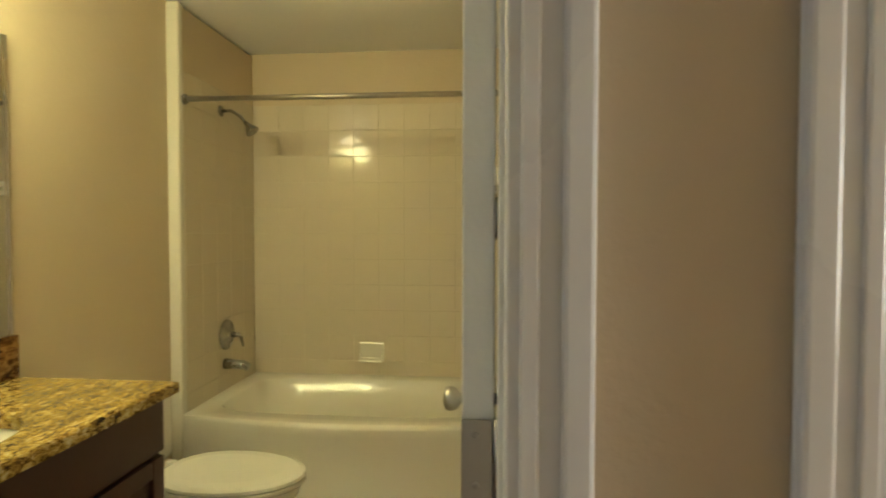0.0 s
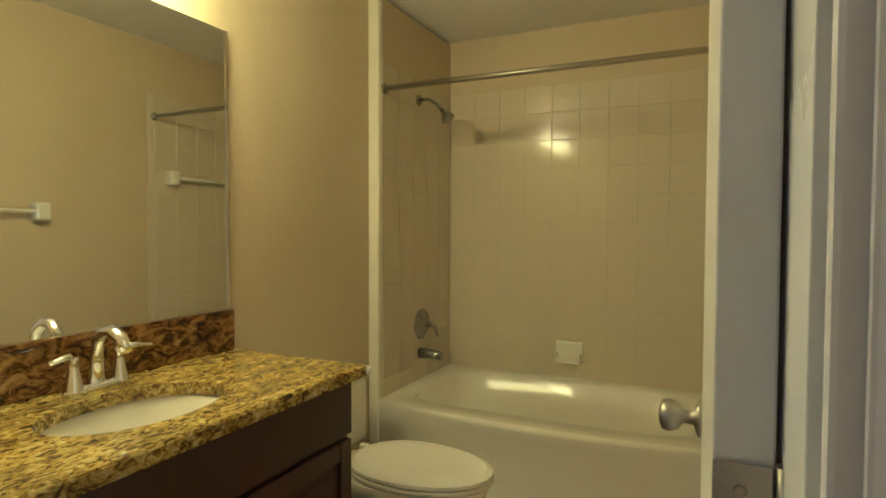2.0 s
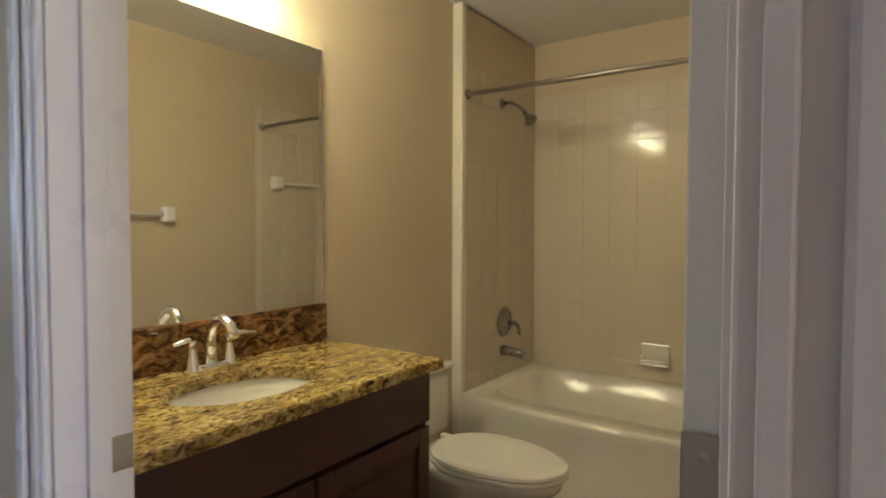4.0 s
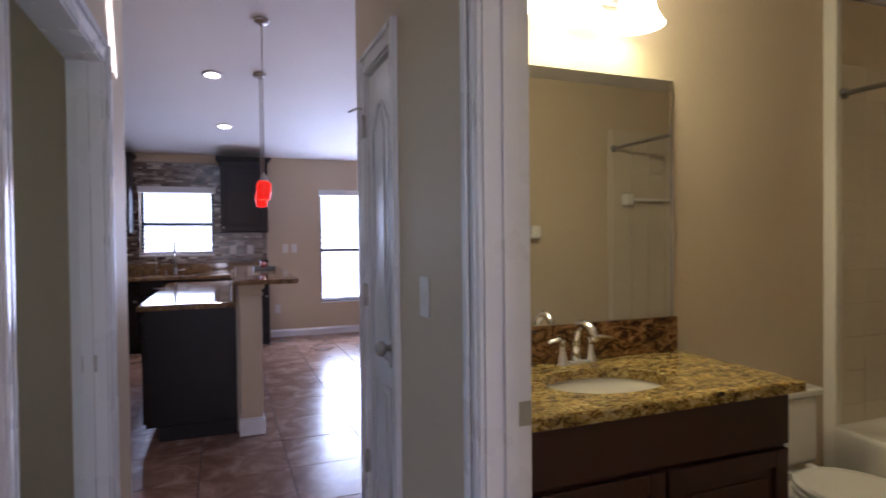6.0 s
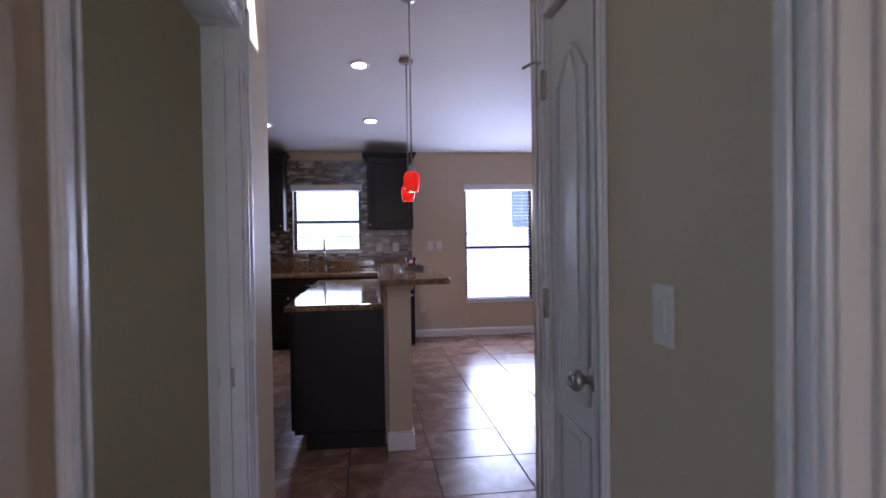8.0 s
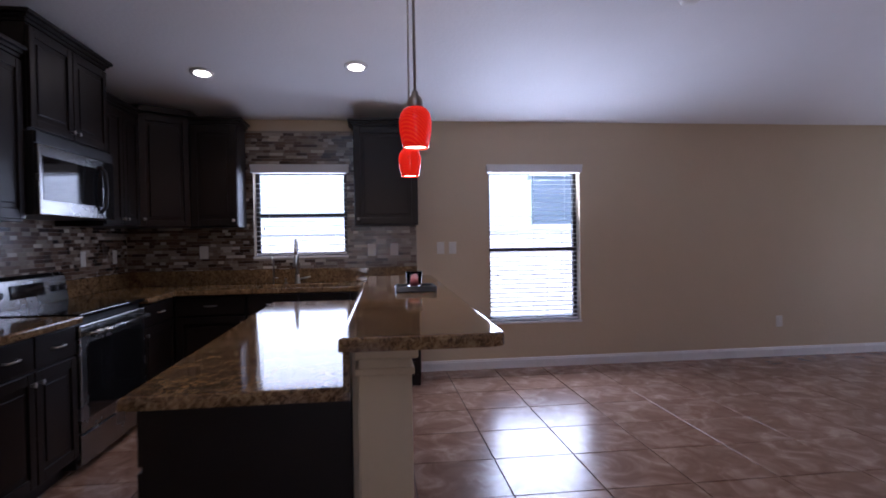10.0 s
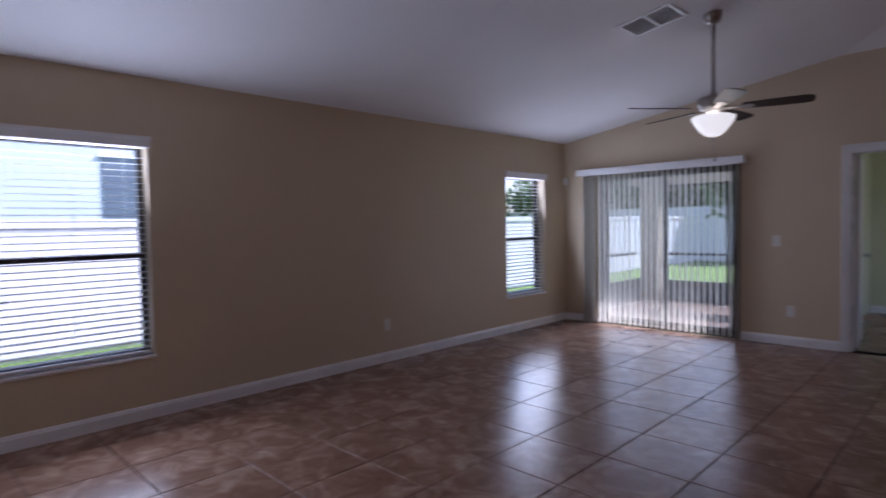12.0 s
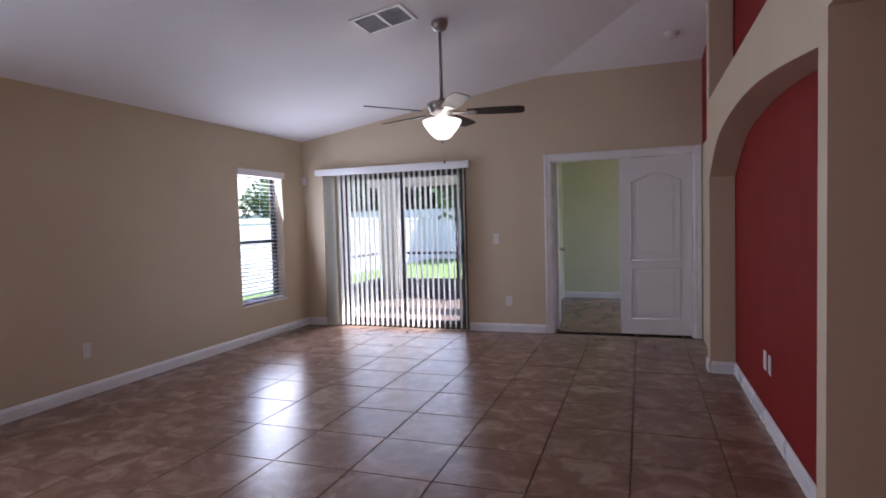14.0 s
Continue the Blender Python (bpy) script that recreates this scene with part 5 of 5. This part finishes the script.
# sink and taps
t = thing("kitchen_sink", -6.2, 1.18, 0.70, "stainless steel double-bowl kitchen sink", "sink")
bm = bmesh.new()
for y0, y1 in ((0.845, 1.165), (1.195, 1.515)):
    top = [bm.verts.new(p) for p in ((-6.415, y0, 0.874), (-6.005, y0, 0.874), (-6.005, y1, 0.874), (-6.415, y1, 0.874))]
    bot = [bm.verts.new(p) for p in ((-6.40, y0 + 0.015, 0.70), (-6.02, y0 + 0.015, 0.70), (-6.02, y1 - 0.015, 0.70), (-6.40, y1 - 0.015, 0.70))]
    for i in range(4):
        bm.faces.new((top[i], top[(i + 1) % 4], bot[(i + 1) % 4], bot[i]))
    bm.faces.new(bot)
part("bowls", bm, STEEL, t)
part("rim", block(-6.415, -6.005, 1.165, 1.195, 0.85, 0.874, 0.002), STEEL, t)
t = thing("kitchen_faucet", -6.46, 1.15, 0.916, "brushed nickel pull-down kitchen faucet", "faucet")
fy = 1.15
part("base", lathe([(0, 0.9155), (0.028, 0.9155), (0.026, 0.925), (0.02, 0.98), (0.018, 1.0), (0, 1.0)], Matrix.Translation((-6.46, fy, 0)), 20), NICKEL, t, "", True)
part("spout", tube([(-6.46, fy, 0.99), (-6.46, fy, 1.20), (-6.45, fy, 1.29), (-6.41, fy, 1.335), (-6.36, fy, 1.32), (-6.33, fy, 1.26), (-6.325, fy, 1.18)], 0.014, 12), NICKEL, t)
part("spray_head", tube([(-6.325, fy, 1.19), (-6.322, fy, 1.13), (-6.32, fy, 1.08)], 0.018, 12, None, [0.015, 0.018, 0.021]), NICKEL, t)
part("lever", tube([(-6.46, fy + 0.02, 0.96), (-6.45, fy + 0.06, 0.965), (-6.44, fy + 0.12, 0.98)], 0.008, 10), NICKEL, t)
t = thing("filter_tap", -6.46, 0.93, 0.916, "slim nickel filtered water tap", "faucet")
part("stem", tube([(-6.46, 0.93, 0.9155), (-6.46, 0.93, 1.10), (-6.45, 0.93, 1.15), (-6.42, 0.93, 1.165), (-6.39, 0.93, 1.14), (-6.385, 0.93, 1.11)], 0.006, 10), NICKEL, t)
part("lever", tube([(-6.46, 0.93, 0.97), (-6.45, 0.97, 0.975)], 0.006, 8), NICKEL, t)
tagged(part("soap_pump", lathe([(0, 0.9155), (0.018, 0.9155), (0.016, 0.925), (0.008, 0.935), (0.008, 0.955), (0.014, 0.96), (0, 0.965)], Matrix.Translation((-6.46, 1.04, 0)), 16), NICKEL, None, "", True), "nickel soap pump cap by the sink", "soap dispenser")

# island with raised bar
IX0, IX1 = -4.80, -2.585
t = thing("kitchen_island", -3.66, 1.5, 0, "espresso wood kitchen island with plain end panel", "island")
part("body", block(IX0, IX1, 1.235, 1.801, 0.10, 0.878, 0.003), ESPRESSO, t)
part("toe_kick", block(IX0, IX1 - 0.002, 1.31, 1.80, 0, 0.098), ESPRESSO, t)
for i in range(4):
    w = (IX1 - IX0 - 0.04) / 4
    a = IX0 + 0.02 + i * w
    d = cabinet_door(a, a + w, 0.115, 0.69, 1.235, t, ESPRESSO, axis="y", sign=-1)
    small_knob((a + w - 0.035 if i % 2 == 0 else a + 0.035, 1.215, 0.63), "y", -1, d)
    dr = part("drawer_front", block(a + 0.006, a + w - 0.006, 1.214, 1.234, 0.70, 0.86, 0.005), ESPRESSO, t)
    bar_pull((a + w / 2, 1.214, 0.78), "y", -1, dr)
counter([(IX0 - 0.04, 1.195), (-2.54, 1.195), (-2.54, 1.80), (IX0 - 0.04, 1.80)], 0.879, 0.036, "island_countertop", "polished brown granite island countertop")
t = thing("bar_wall", -3.66, 1.88, 0, "beige painted pony wall with moulded end post", "half wall")
part("wall_core", block(IX0, -2.62, 1.802, 1.955, 0, 1.034), WALL, t)
bm = block(-2.64, -2.50, 1.822, 1.968, 0, 1.034, 0.006)
post = part("end_post", bm, WALL, t)
bm = block(-2.65, -2.487, 1.812, 1.980, 0.0, 0.10, 0.004)
block(-2.645, -2.492, 1.815, 1.975, 0.10, 0.118, 0.004, bm)
part("post_base", bm, TRIM, t, "white moulded base")
bm = block(-2.645, -2.493, 1.815, 1.975, 0.955, 0.975, 0.004)
block(-2.65, -2.482, 1.812, 1.985, 1.0, 1.033, 0.006, bm)
part("post_cap", bm, WALL, t)
part("post_base", block(IX0, -2.655, 1.956, 1.97, 0, 0.115, 0.003), TRIM, t, "white baseboard")
tagged(part("granite_splash", block(IX0, -2.51, 1.782, 1.801, 0.9155, 1.034, 0.002), GRAN_K), "brown granite strip under the raised bar", "backsplash")
# raised bar top with rounded corners
pts = []
bx0, bx1, by0, by1 = -4.86, -2.42, 1.775, 2.215
for cx, cy, a0 in ((bx1 - 0.05, by1 - 0.05, 0), (bx0 + 0.05, by1 - 0.05, 90), (bx0 + 0.02, by0 + 0.02, 180), (bx1 - 0.02, by0 + 0.02, 270)):
    r = 0.05 if a0 in (0, 90) else 0.02
    for k in range(6):
        a = radians(a0 + k * 18)
        pts.append((cx + r * math.cos(a), cy + r * math.sin(a) + 0.05 * (bx1 - cx) / (bx1 - bx0)))
counter(pts, 1.035, 0.036, "raised_bar_top", "polished brown granite raised bar top")
# tray and candle holder
t = thing("serving_tray", -3.68, 2.06, 1.072, "black lacquered small tray on the bar", "tray")
bm = block(-3.77, -3.60, 1.97, 2.16, 1.0715, 1.083, 0.003)
for a in ((-3.77, -3.76, 1.97, 2.16), (-3.61, -3.60, 1.97, 2.16), (-3.76, -3.61, 1.97, 1.98), (-3.76, -3.61, 2.15, 2.16)):
    block(*a, 1.083, 1.10, 0.002, bm)
part("tray_body", bm, TRAYM, t)
t = thing("candle_holder", -3.68, 2.06, 1.084, "clear glass candle holder with pink candle", "candle")
part("glass_cup", lathe([(0.0, 1.0845), (0.03, 1.0845), (0.034, 1.10), (0.042, 1.165), (0.039, 1.165), (0.031, 1.102), (0.0, 1.098)], Matrix.Translation((-3.68, 2.06, 0)), 12), GLASS, t)
part("candle_wax", lathe([(0, 1.0985), (0.029, 1.0985), (0.03, 1.118), (0, 1.12)], Matrix.Translation((-3.68, 2.06, 0)), 16), CANDLE, t)


def pendant(x, y):
    zc = ceil_a(x)
    t = thing("pendant_lamp", x, y, 1.66, "red swirled glass pendant lamp, lit, on a nickel rod", "pendant lamp", "pendants over the bar")
    slope = Matrix.Translation((x, y, zc - 0.004)) @ Matrix.Rotation(-math.atan(0.16), 4, "Y")
    part("canopy", lathe([(0, 0.0), (0.062, 0.0), (0.06, -0.012), (0.035, -0.028), (0, -0.03)], slope), NICKEL, t, "", True)
    part("rod", tube([(x, y, zc - 0.03), (x, y, 1.845)], 0.0055, 8), NICKEL, t)
    part("socket", lathe([(0, 1.86), (0.010, 1.86), (0.014, 1.845), (0.027, 1.83), (0.031, 1.80), (0.028, 1.796), (0, 1.796)], Matrix.Translation((x, y, 0)), 20), NICKEL, t, "", True)
    z0 = 1.652
    sh = part("shade", lathe([(0.028, z0 + 0.150), (0.042, z0 + 0.143), (0.055, z0 + 0.124), (0.0605, z0 + 0.098), (0.059, z0 + 0.06), (0.051, z0 + 0.02), (0.046, z0), (0.043, z0), (0.048, z0 + 0.02), (0.056, z0 + 0.06), (0.0575, z0 + 0.098), (0.052, z0 + 0.124)], Matrix.Translation((x, y, 0)), 32), REDGLASS, t, "red swirled glass shade", True)
    sh.visible_shadow = False
    b = part("bulb", lathe([(0, z0 + 0.004), (0.043, z0 + 0.006), (0.03, z0 + 0.012), (0, z0 + 0.014)], Matrix.Translation((x, y, 0)), 20), BULB, t, "lit bulb")
    b.visible_shadow = False


pendant(-3.05, 2.03)
pendant(-4.0, 2.07)

for x, y in ((-5.585, 0.573), (-5.43, 1.76), (-4.09, 1.66)):
    t = thing("recessed_downlight", x, y, ceil_a(x), "white recessed downlight, lit", "downlight", "kitchen downlights")
    slope = Matrix.Translation((x, y, ceil_a(x) - 0.002)) @ Matrix.Rotation(-math.atan(0.16), 4, "Y")
    part("trim_ring", lathe([(0.062, -0.001), (0.09, 0.0), (0.092, -0.006), (0.088, -0.012), (0.064, -0.012)], slope), TRIM, t, "", True)
    o = part("lens", lathe([(0, -0.004), (0.064, -0.004), (0.064, -0.007), (0, -0.012)], slope), CAN_E, t)
    o.visible_shadow = False

# ---- living room ----
FXX, FYY = -3.73, 7.09
t = thing("ceiling_fan", FXX, FYY, 2.0, "brushed nickel ceiling fan with walnut blades and lit bowl", "ceiling fan")
slope = Matrix.Translation((FXX, FYY, ceil_a(FXX) - 0.006))
part("canopy", lathe([(0, 0.02), (0.066, 0.02), (0.066, -0.03), (0.05, -0.065), (0.02, -0.08), (0, -0.08)], slope), NICKEL, t, "", True)
part("downrod", tube([(FXX, FYY, 2.86), (FXX, FYY, 2.30)], 0.0125, 12), NICKEL, t)
part("motor_housing", lathe([(0, 2.33), (0.022, 2.33), (0.03, 2.305), (0.10, 2.30), (0.115, 2.285), (0.118, 2.25), (0.10, 2.235), (0.10, 2.215), (0.06, 2.20), (0.05, 2.175), (0.0, 2.175)], Matrix.Translation((FXX, FYY, 0)), 36), NICKEL, t, "", True)
part("light_bowl", lathe([(0.055, 2.178), (0.13, 2.165), (0.155, 2.155), (0.15, 2.13), (0.115, 2.075), (0.08, 2.035), (0.05, 2.012), (0, 2.004)], Matrix.Translation((FXX, FYY, 0)), 36), SHADE_W, t, "lit frosted glass bowl", True).visible_shadow = False
part("finial", lathe([(0, 2.006), (0.012, 2.004), (0.016, 1.99), (0.008, 1.975), (0, 1.972)], Matrix.Translation((FXX, FYY, 0)), 14), NICKEL, t, "", True)
for dx in (0.012, -0.010):
    part("pull_chain", tube([(FXX + dx, FYY, 1.99), (FXX + dx, FYY, 1.84 if dx > 0 else 1.9)], 0.0018, 6), NICKEL, t)
part("chain_fob", lathe([(0, 1.815), (0.007, 1.82), (0.006, 1.838), (0, 1.842)], Matrix.Translation((FXX + 0.012, FYY, 0)), 10), WALNUT, t)
for k in range(5):
    a = radians(-58 + 72 * k)
    m = Matrix.Translation((FXX, FYY, 2.215)) @ Matrix.Rotation(a, 4, "Z") @ Matrix.Rotation(radians(-12), 4, "X")
    outline = [(0.20, -0.05), (0.40, -0.066), (0.60, -0.068), (0.645, -0.055), (0.655, 0.0), (0.645, 0.055), (0.60, 0.068), (0.40, 0.066), (0.20, 0.05)]
    bm = plate([(x, y, 0.0) for x, y in outline], (0, 0, 1), 0.007, 0.002)
    bmesh.ops.transform(bm, matrix=m, verts=bm.verts[:])
    b = part("blade", bm, WALNUT, t, "dark walnut blade")
    bm = plate([(x, y, -0.006) for x, y in ((0.09, -0.018), (0.17, -0.015), (0.25, -0.04), (0.28, 0.0), (0.25, 0.04), (0.17, 0.015), (0.09, 0.018))], (0, 0, 1), 0.005, 0.001)
    bmesh.ops.transform(bm, matrix=m, verts=bm.verts[:])
    part("blade_iron", bm, NICKEL, b, "nickel blade iron")


def vent(x, y, wx, wy, zf, tilt, label):
    t = thing("ceiling_vent", x, y, zf, label, "vent", "ceiling vents")
    m = Matrix.Translation((x, y, zf - 0.001)) @ tilt

    def add(bm, name, mat):
        bmesh.ops.transform(bm, matrix=m, verts=bm.verts[:])
        return part(name, bm, mat, t)
    bm = block(-wx / 2, wx / 2, -wy / 2, -wy / 2 + 0.03, -0.012, 0, 0.003)
    block(-wx / 2, wx / 2, wy / 2 - 0.03, wy / 2, -0.012, 0, 0.003, bm)
    block(-wx / 2, -wx / 2 + 0.03, -wy / 2 + 0.03, wy / 2 - 0.03, -0.012, 0, 0.003, bm)
    block(wx / 2 - 0.03, wx / 2, -wy / 2 + 0.03, wy / 2 - 0.03, -0.012, 0, 0.003, bm)
    block(-0.012, 0.012, -wy / 2 + 0.03, wy / 2 - 0.03, -0.011, 0, 0.002, bm)
    add(bm, "frame", TRIM)
    add(block(-wx / 2 + 0.02, wx / 2 - 0.02, -wy / 2 + 0.02, wy / 2 - 0.02, -0.003, -0.001), "backing", CONC)
    n = int((wy - 0.06) / 0.022)
    for i in range(n):
        yy = -wy / 2 + 0.04 + i * 0.022
        for s0, s1 in ((-wx / 2 + 0.03, -0.012), (0.012, wx / 2 - 0.03)):
            bm = block(s0, s1, -0.0095, 0.0095, -0.001, 0.001)
            bmesh.ops.transform(bm, matrix=Matrix.Translation((0, yy, -0.008)) @ Matrix.Rotation(radians(35), 4, "X"), verts=bm.verts[:])
            add(bm, "slat", TRIM)


vent(-4.05, 6.74, 0.42, 0.34, ceil_a(-4.05), Matrix.Rotation(-math.atan(0.16), 4, "Y"), "white ceiling air register with slats")
t = thing("smoke_detector", -1.95, 8.7, 3.08, "white round smoke detector on the ceiling", "smoke detector")
part("body", lathe([(0, 0.01), (0.065, 0.01), (0.065, -0.02), (0.055, -0.034), (0.03, -0.04), (0, -0.04)], Matrix.Translation((-1.95, 8.7, 3.083)) @ Matrix.Rotation(-math.atan(0.11), 4, "X")), PLASTIC, t, "", True)
t = thing("motion_sensor", -6.5, 9.44, 1.95, "small white corner alarm sensor", "sensor")
part("body", block(-6.56, -6.50, 9.42, 9.476, 1.90, 2.0, 0.012, None, 3), PLASTIC, t)
t = thing("smoke_detector", -4.4, 3.9, ceil_a(-4.4), "white round smoke detector on the ceiling", "smoke detector")
part("body", lathe([(0, 0.01), (0.065, 0.01), (0.065, -0.015), (0.05, -0.028), (0, -0.03)], Matrix.Translation((-4.4, 3.9, ceil_a(-4.4))) @ Matrix.Rotation(-math.atan(0.16), 4, "Y")), PLASTIC, t, "", True)

# ---- tiles, last ----


def tile_mesh(w, hgt, thick, bev, mat):
    bm = bmesh.new()
    a = [bm.verts.new((x * w / 2, y * hgt / 2, -thick)) for x, y in ((-1, -1), (1, -1), (1, 1), (-1, 1))]
    b = [bm.verts.new((x * w / 2, y * hgt / 2, -bev)) for x, y in ((-1, -1), (1, -1), (1, 1), (-1, 1))]
    c = [bm.verts.new((x * (w / 2 - bev), y * (hgt / 2 - bev), 0)) for x, y in ((-1, -1), (1, -1), (1, 1), (-1, 1))]
    for p, q in ((a, b), (b, c)):
        for i in range(4):
            bm.faces.new((p[i], p[(i + 1) % 4], q[(i + 1) % 4], q[i]))
    bm.faces.new(c)
    me = bpy.data.meshes.new("tile")
    bm.to_mesh(me)
    bm.free()
    me.materials.append(mat)
    return me


S = 0.49
FT = tile_mesh(S - 0.007, S - 0.007, 0.008, 0.0015, FTILE)
far = []
for i in range(-6, 20):
    for j in range(-13, 16):
        x, y = -4.27 + (i + 0.5) * S, 5.50 + (j + 0.5) * S
        inside = XW - 0.2 < x < -0.9 + 1.2 and -0.6 < y < 9.6
        hall = -1.2 < x < 5.2 and 1.0 < y < 2.5
        bed = -3.6 < x < 0.6 and 9.5 < y < 12.9
        side = -1.0 < x < 2.6 and -2.7 < y < 1.4
        bath = -0.4 < x < 1.5 and 2.2 < y < 5.3
        if not (inside or hall or bed or side or bath):
            continue
        near = -5.6 < x < -0.9 and 1.2 < y < 8.6
        if near or hall:
            o = new("tile", FT)
            o.parent = part_floor
            o.location = (x, y, random.uniform(-0.0006, 0.0006))
        else:
            far.append((x, y))
vs, fs = [], []
for x, y in far:
    n = len(vs)
    h2, h3 = (S - 0.007) / 2, (S - 0.010) / 2
    for hh, z in ((h2, -0.008), (h2, -0.0015), (h3, 0.0)):
        vs += [(x - hh, y - hh, z), (x + hh, y - hh, z), (x + hh, y + hh, z), (x - hh, y + hh, z)]
    for k in range(2):
        for i in range(4):
            fs.append((n + 4 * k + i, n + 4 * k + (i + 1) % 4, n + 4 * k + 4 + (i + 1) % 4, n + 4 * k + 4 + i))
    fs.append((n + 8, n + 9, n + 10, n + 11))
me = bpy.data.meshes.new("outer_tiles")
me.from_pydata(vs, [], fs)
me.materials.append(FTILE)
o = new("outer_tiles", me)
o.parent = part_floor
o["kind"] = "stuff"

# mosaic strips over the kitchen backsplash


def mosaic_strips(parent, axis, face, u0, u1, z0, z1, hole=None):
    """Rows of thin strips of random length, proud of the plane at face."""
    rnd = random.Random(7)
    vs, fs = [], []
    row, gap, proud = 0.027, 0.0016, 0.0012
    z = z0
    while z + row <= z1 + 1e-6:
        u = u0
        while u < u1 - 0.012:
            e = min(u1, u + rnd.choice((0.05, 0.075, 0.10, 0.125)))
            if e < u1 and u == u0:
                e = min(u1, u + rnd.uniform(0.03, 0.1))
            spans = [(u, e)]
            if hole and z + row > hole[2] and z < hole[3]:
                spans = [q for q in ((u, min(e, hole[0])), (max(u, hole[1]), e)) if q[1] - q[0] > 0.008]
            for a, b in spans:
                n = len(vs)
                for d, k in ((0.0, 0.0), (proud, 0.0005)):
                    for p, q in ((a + gap / 2 + k, z + gap / 2 + k), (b - gap / 2 - k, z + gap / 2 + k), (b - gap / 2 - k, z + row - gap / 2 - k), (a + gap / 2 + k, z + row - gap / 2 - k)):
                        vs.append((face + d, p, q) if axis == "x" else (p, face + d, q))
                fs.append((n + 4, n + 5, n + 6, n + 7) if axis == "x" else (n + 7, n + 6, n + 5, n + 4))
                for i in range(4):
                    j = (i + 1) % 4
                    fs.append((n + i, n + j, n + 4 + j, n + 4 + i) if axis == "x" else (n + 4 + i, n + 4 + j, n + j, n + i))
            u = e
        z += row
    me = bpy.data.meshes.new("mosaic_strips")
    me.from_pydata(vs, [], fs)
    me.materials.append(MOSAIC)
    o = new("mosaic_strips", me)
    o.parent = parent
    o["kind"] = "stuff"


mosaic_strips(wall_mosaic_back, "x", MX, YK + 0.014, 2.288, 1.001, 2.369, (K_WIN[0], K_WIN[1], K_WIN[2] - 0.02, K_WIN[3] + 0.05))
mosaic_strips(wall_mosaic_side, "y", YK + 0.012, MX + 0.002, -3.302, 1.001, 1.499)

# shower wall tiles over their grout beds
B = 0.155
bed1 = tagged(part("wall_tile_back", block(XT, XR - 0.001, YB - 0.006, YB - 0.0005, 0.40, 2.10), GROUT), "glossy beige ceramic tile shower wall", "wall", kind="structure")
bed2 = tagged(part("wall_tile_side", block(XT - 0.0065, XT - 0.003, 4.346, YB - 0.007, 0.40, 2.10), GROUT), "glossy beige ceramic tile shower wall", "wall", kind="structure")
bed3 = tagged(part("wall_tile_far", block(XR - 0.006, XR - 0.0015, 4.30, YB - 0.007, 0.40, 2.10), GROUT), "glossy beige ceramic tile shower wall", "wall", kind="structure")
WT = tile_mesh(B - 0.0025, B - 0.0025, 0.006, 0.0015, BTILE)
for k in range(11):
    z = 0.395 + (k + 0.5) * B
    for i in range(10):
        o = new("tile", WT)
        o.parent = bed1
        o.matrix_basis = Matrix.Translation((XT + 0.005 + (i + 0.5) * B, YB - 0.0085 + random.uniform(-0.0003, 0.0003), z)) @ Matrix.Rotation(radians(90 + random.uniform(-0.12, 0.12)), 4, "X") @ Matrix.Rotation(radians(random.uniform(-0.1, 0.1)), 4, "Y")
    for i in range(5):
        y = YB - 0.012 - (i + 0.5) * B
        for bed, m in ((bed2, to_x((XT, y, z), 1)), (bed3, to_x((XR - 0.009, y, z), -1))):
            o = new("tile", WT)
            o.parent = bed
            o.matrix_basis = m
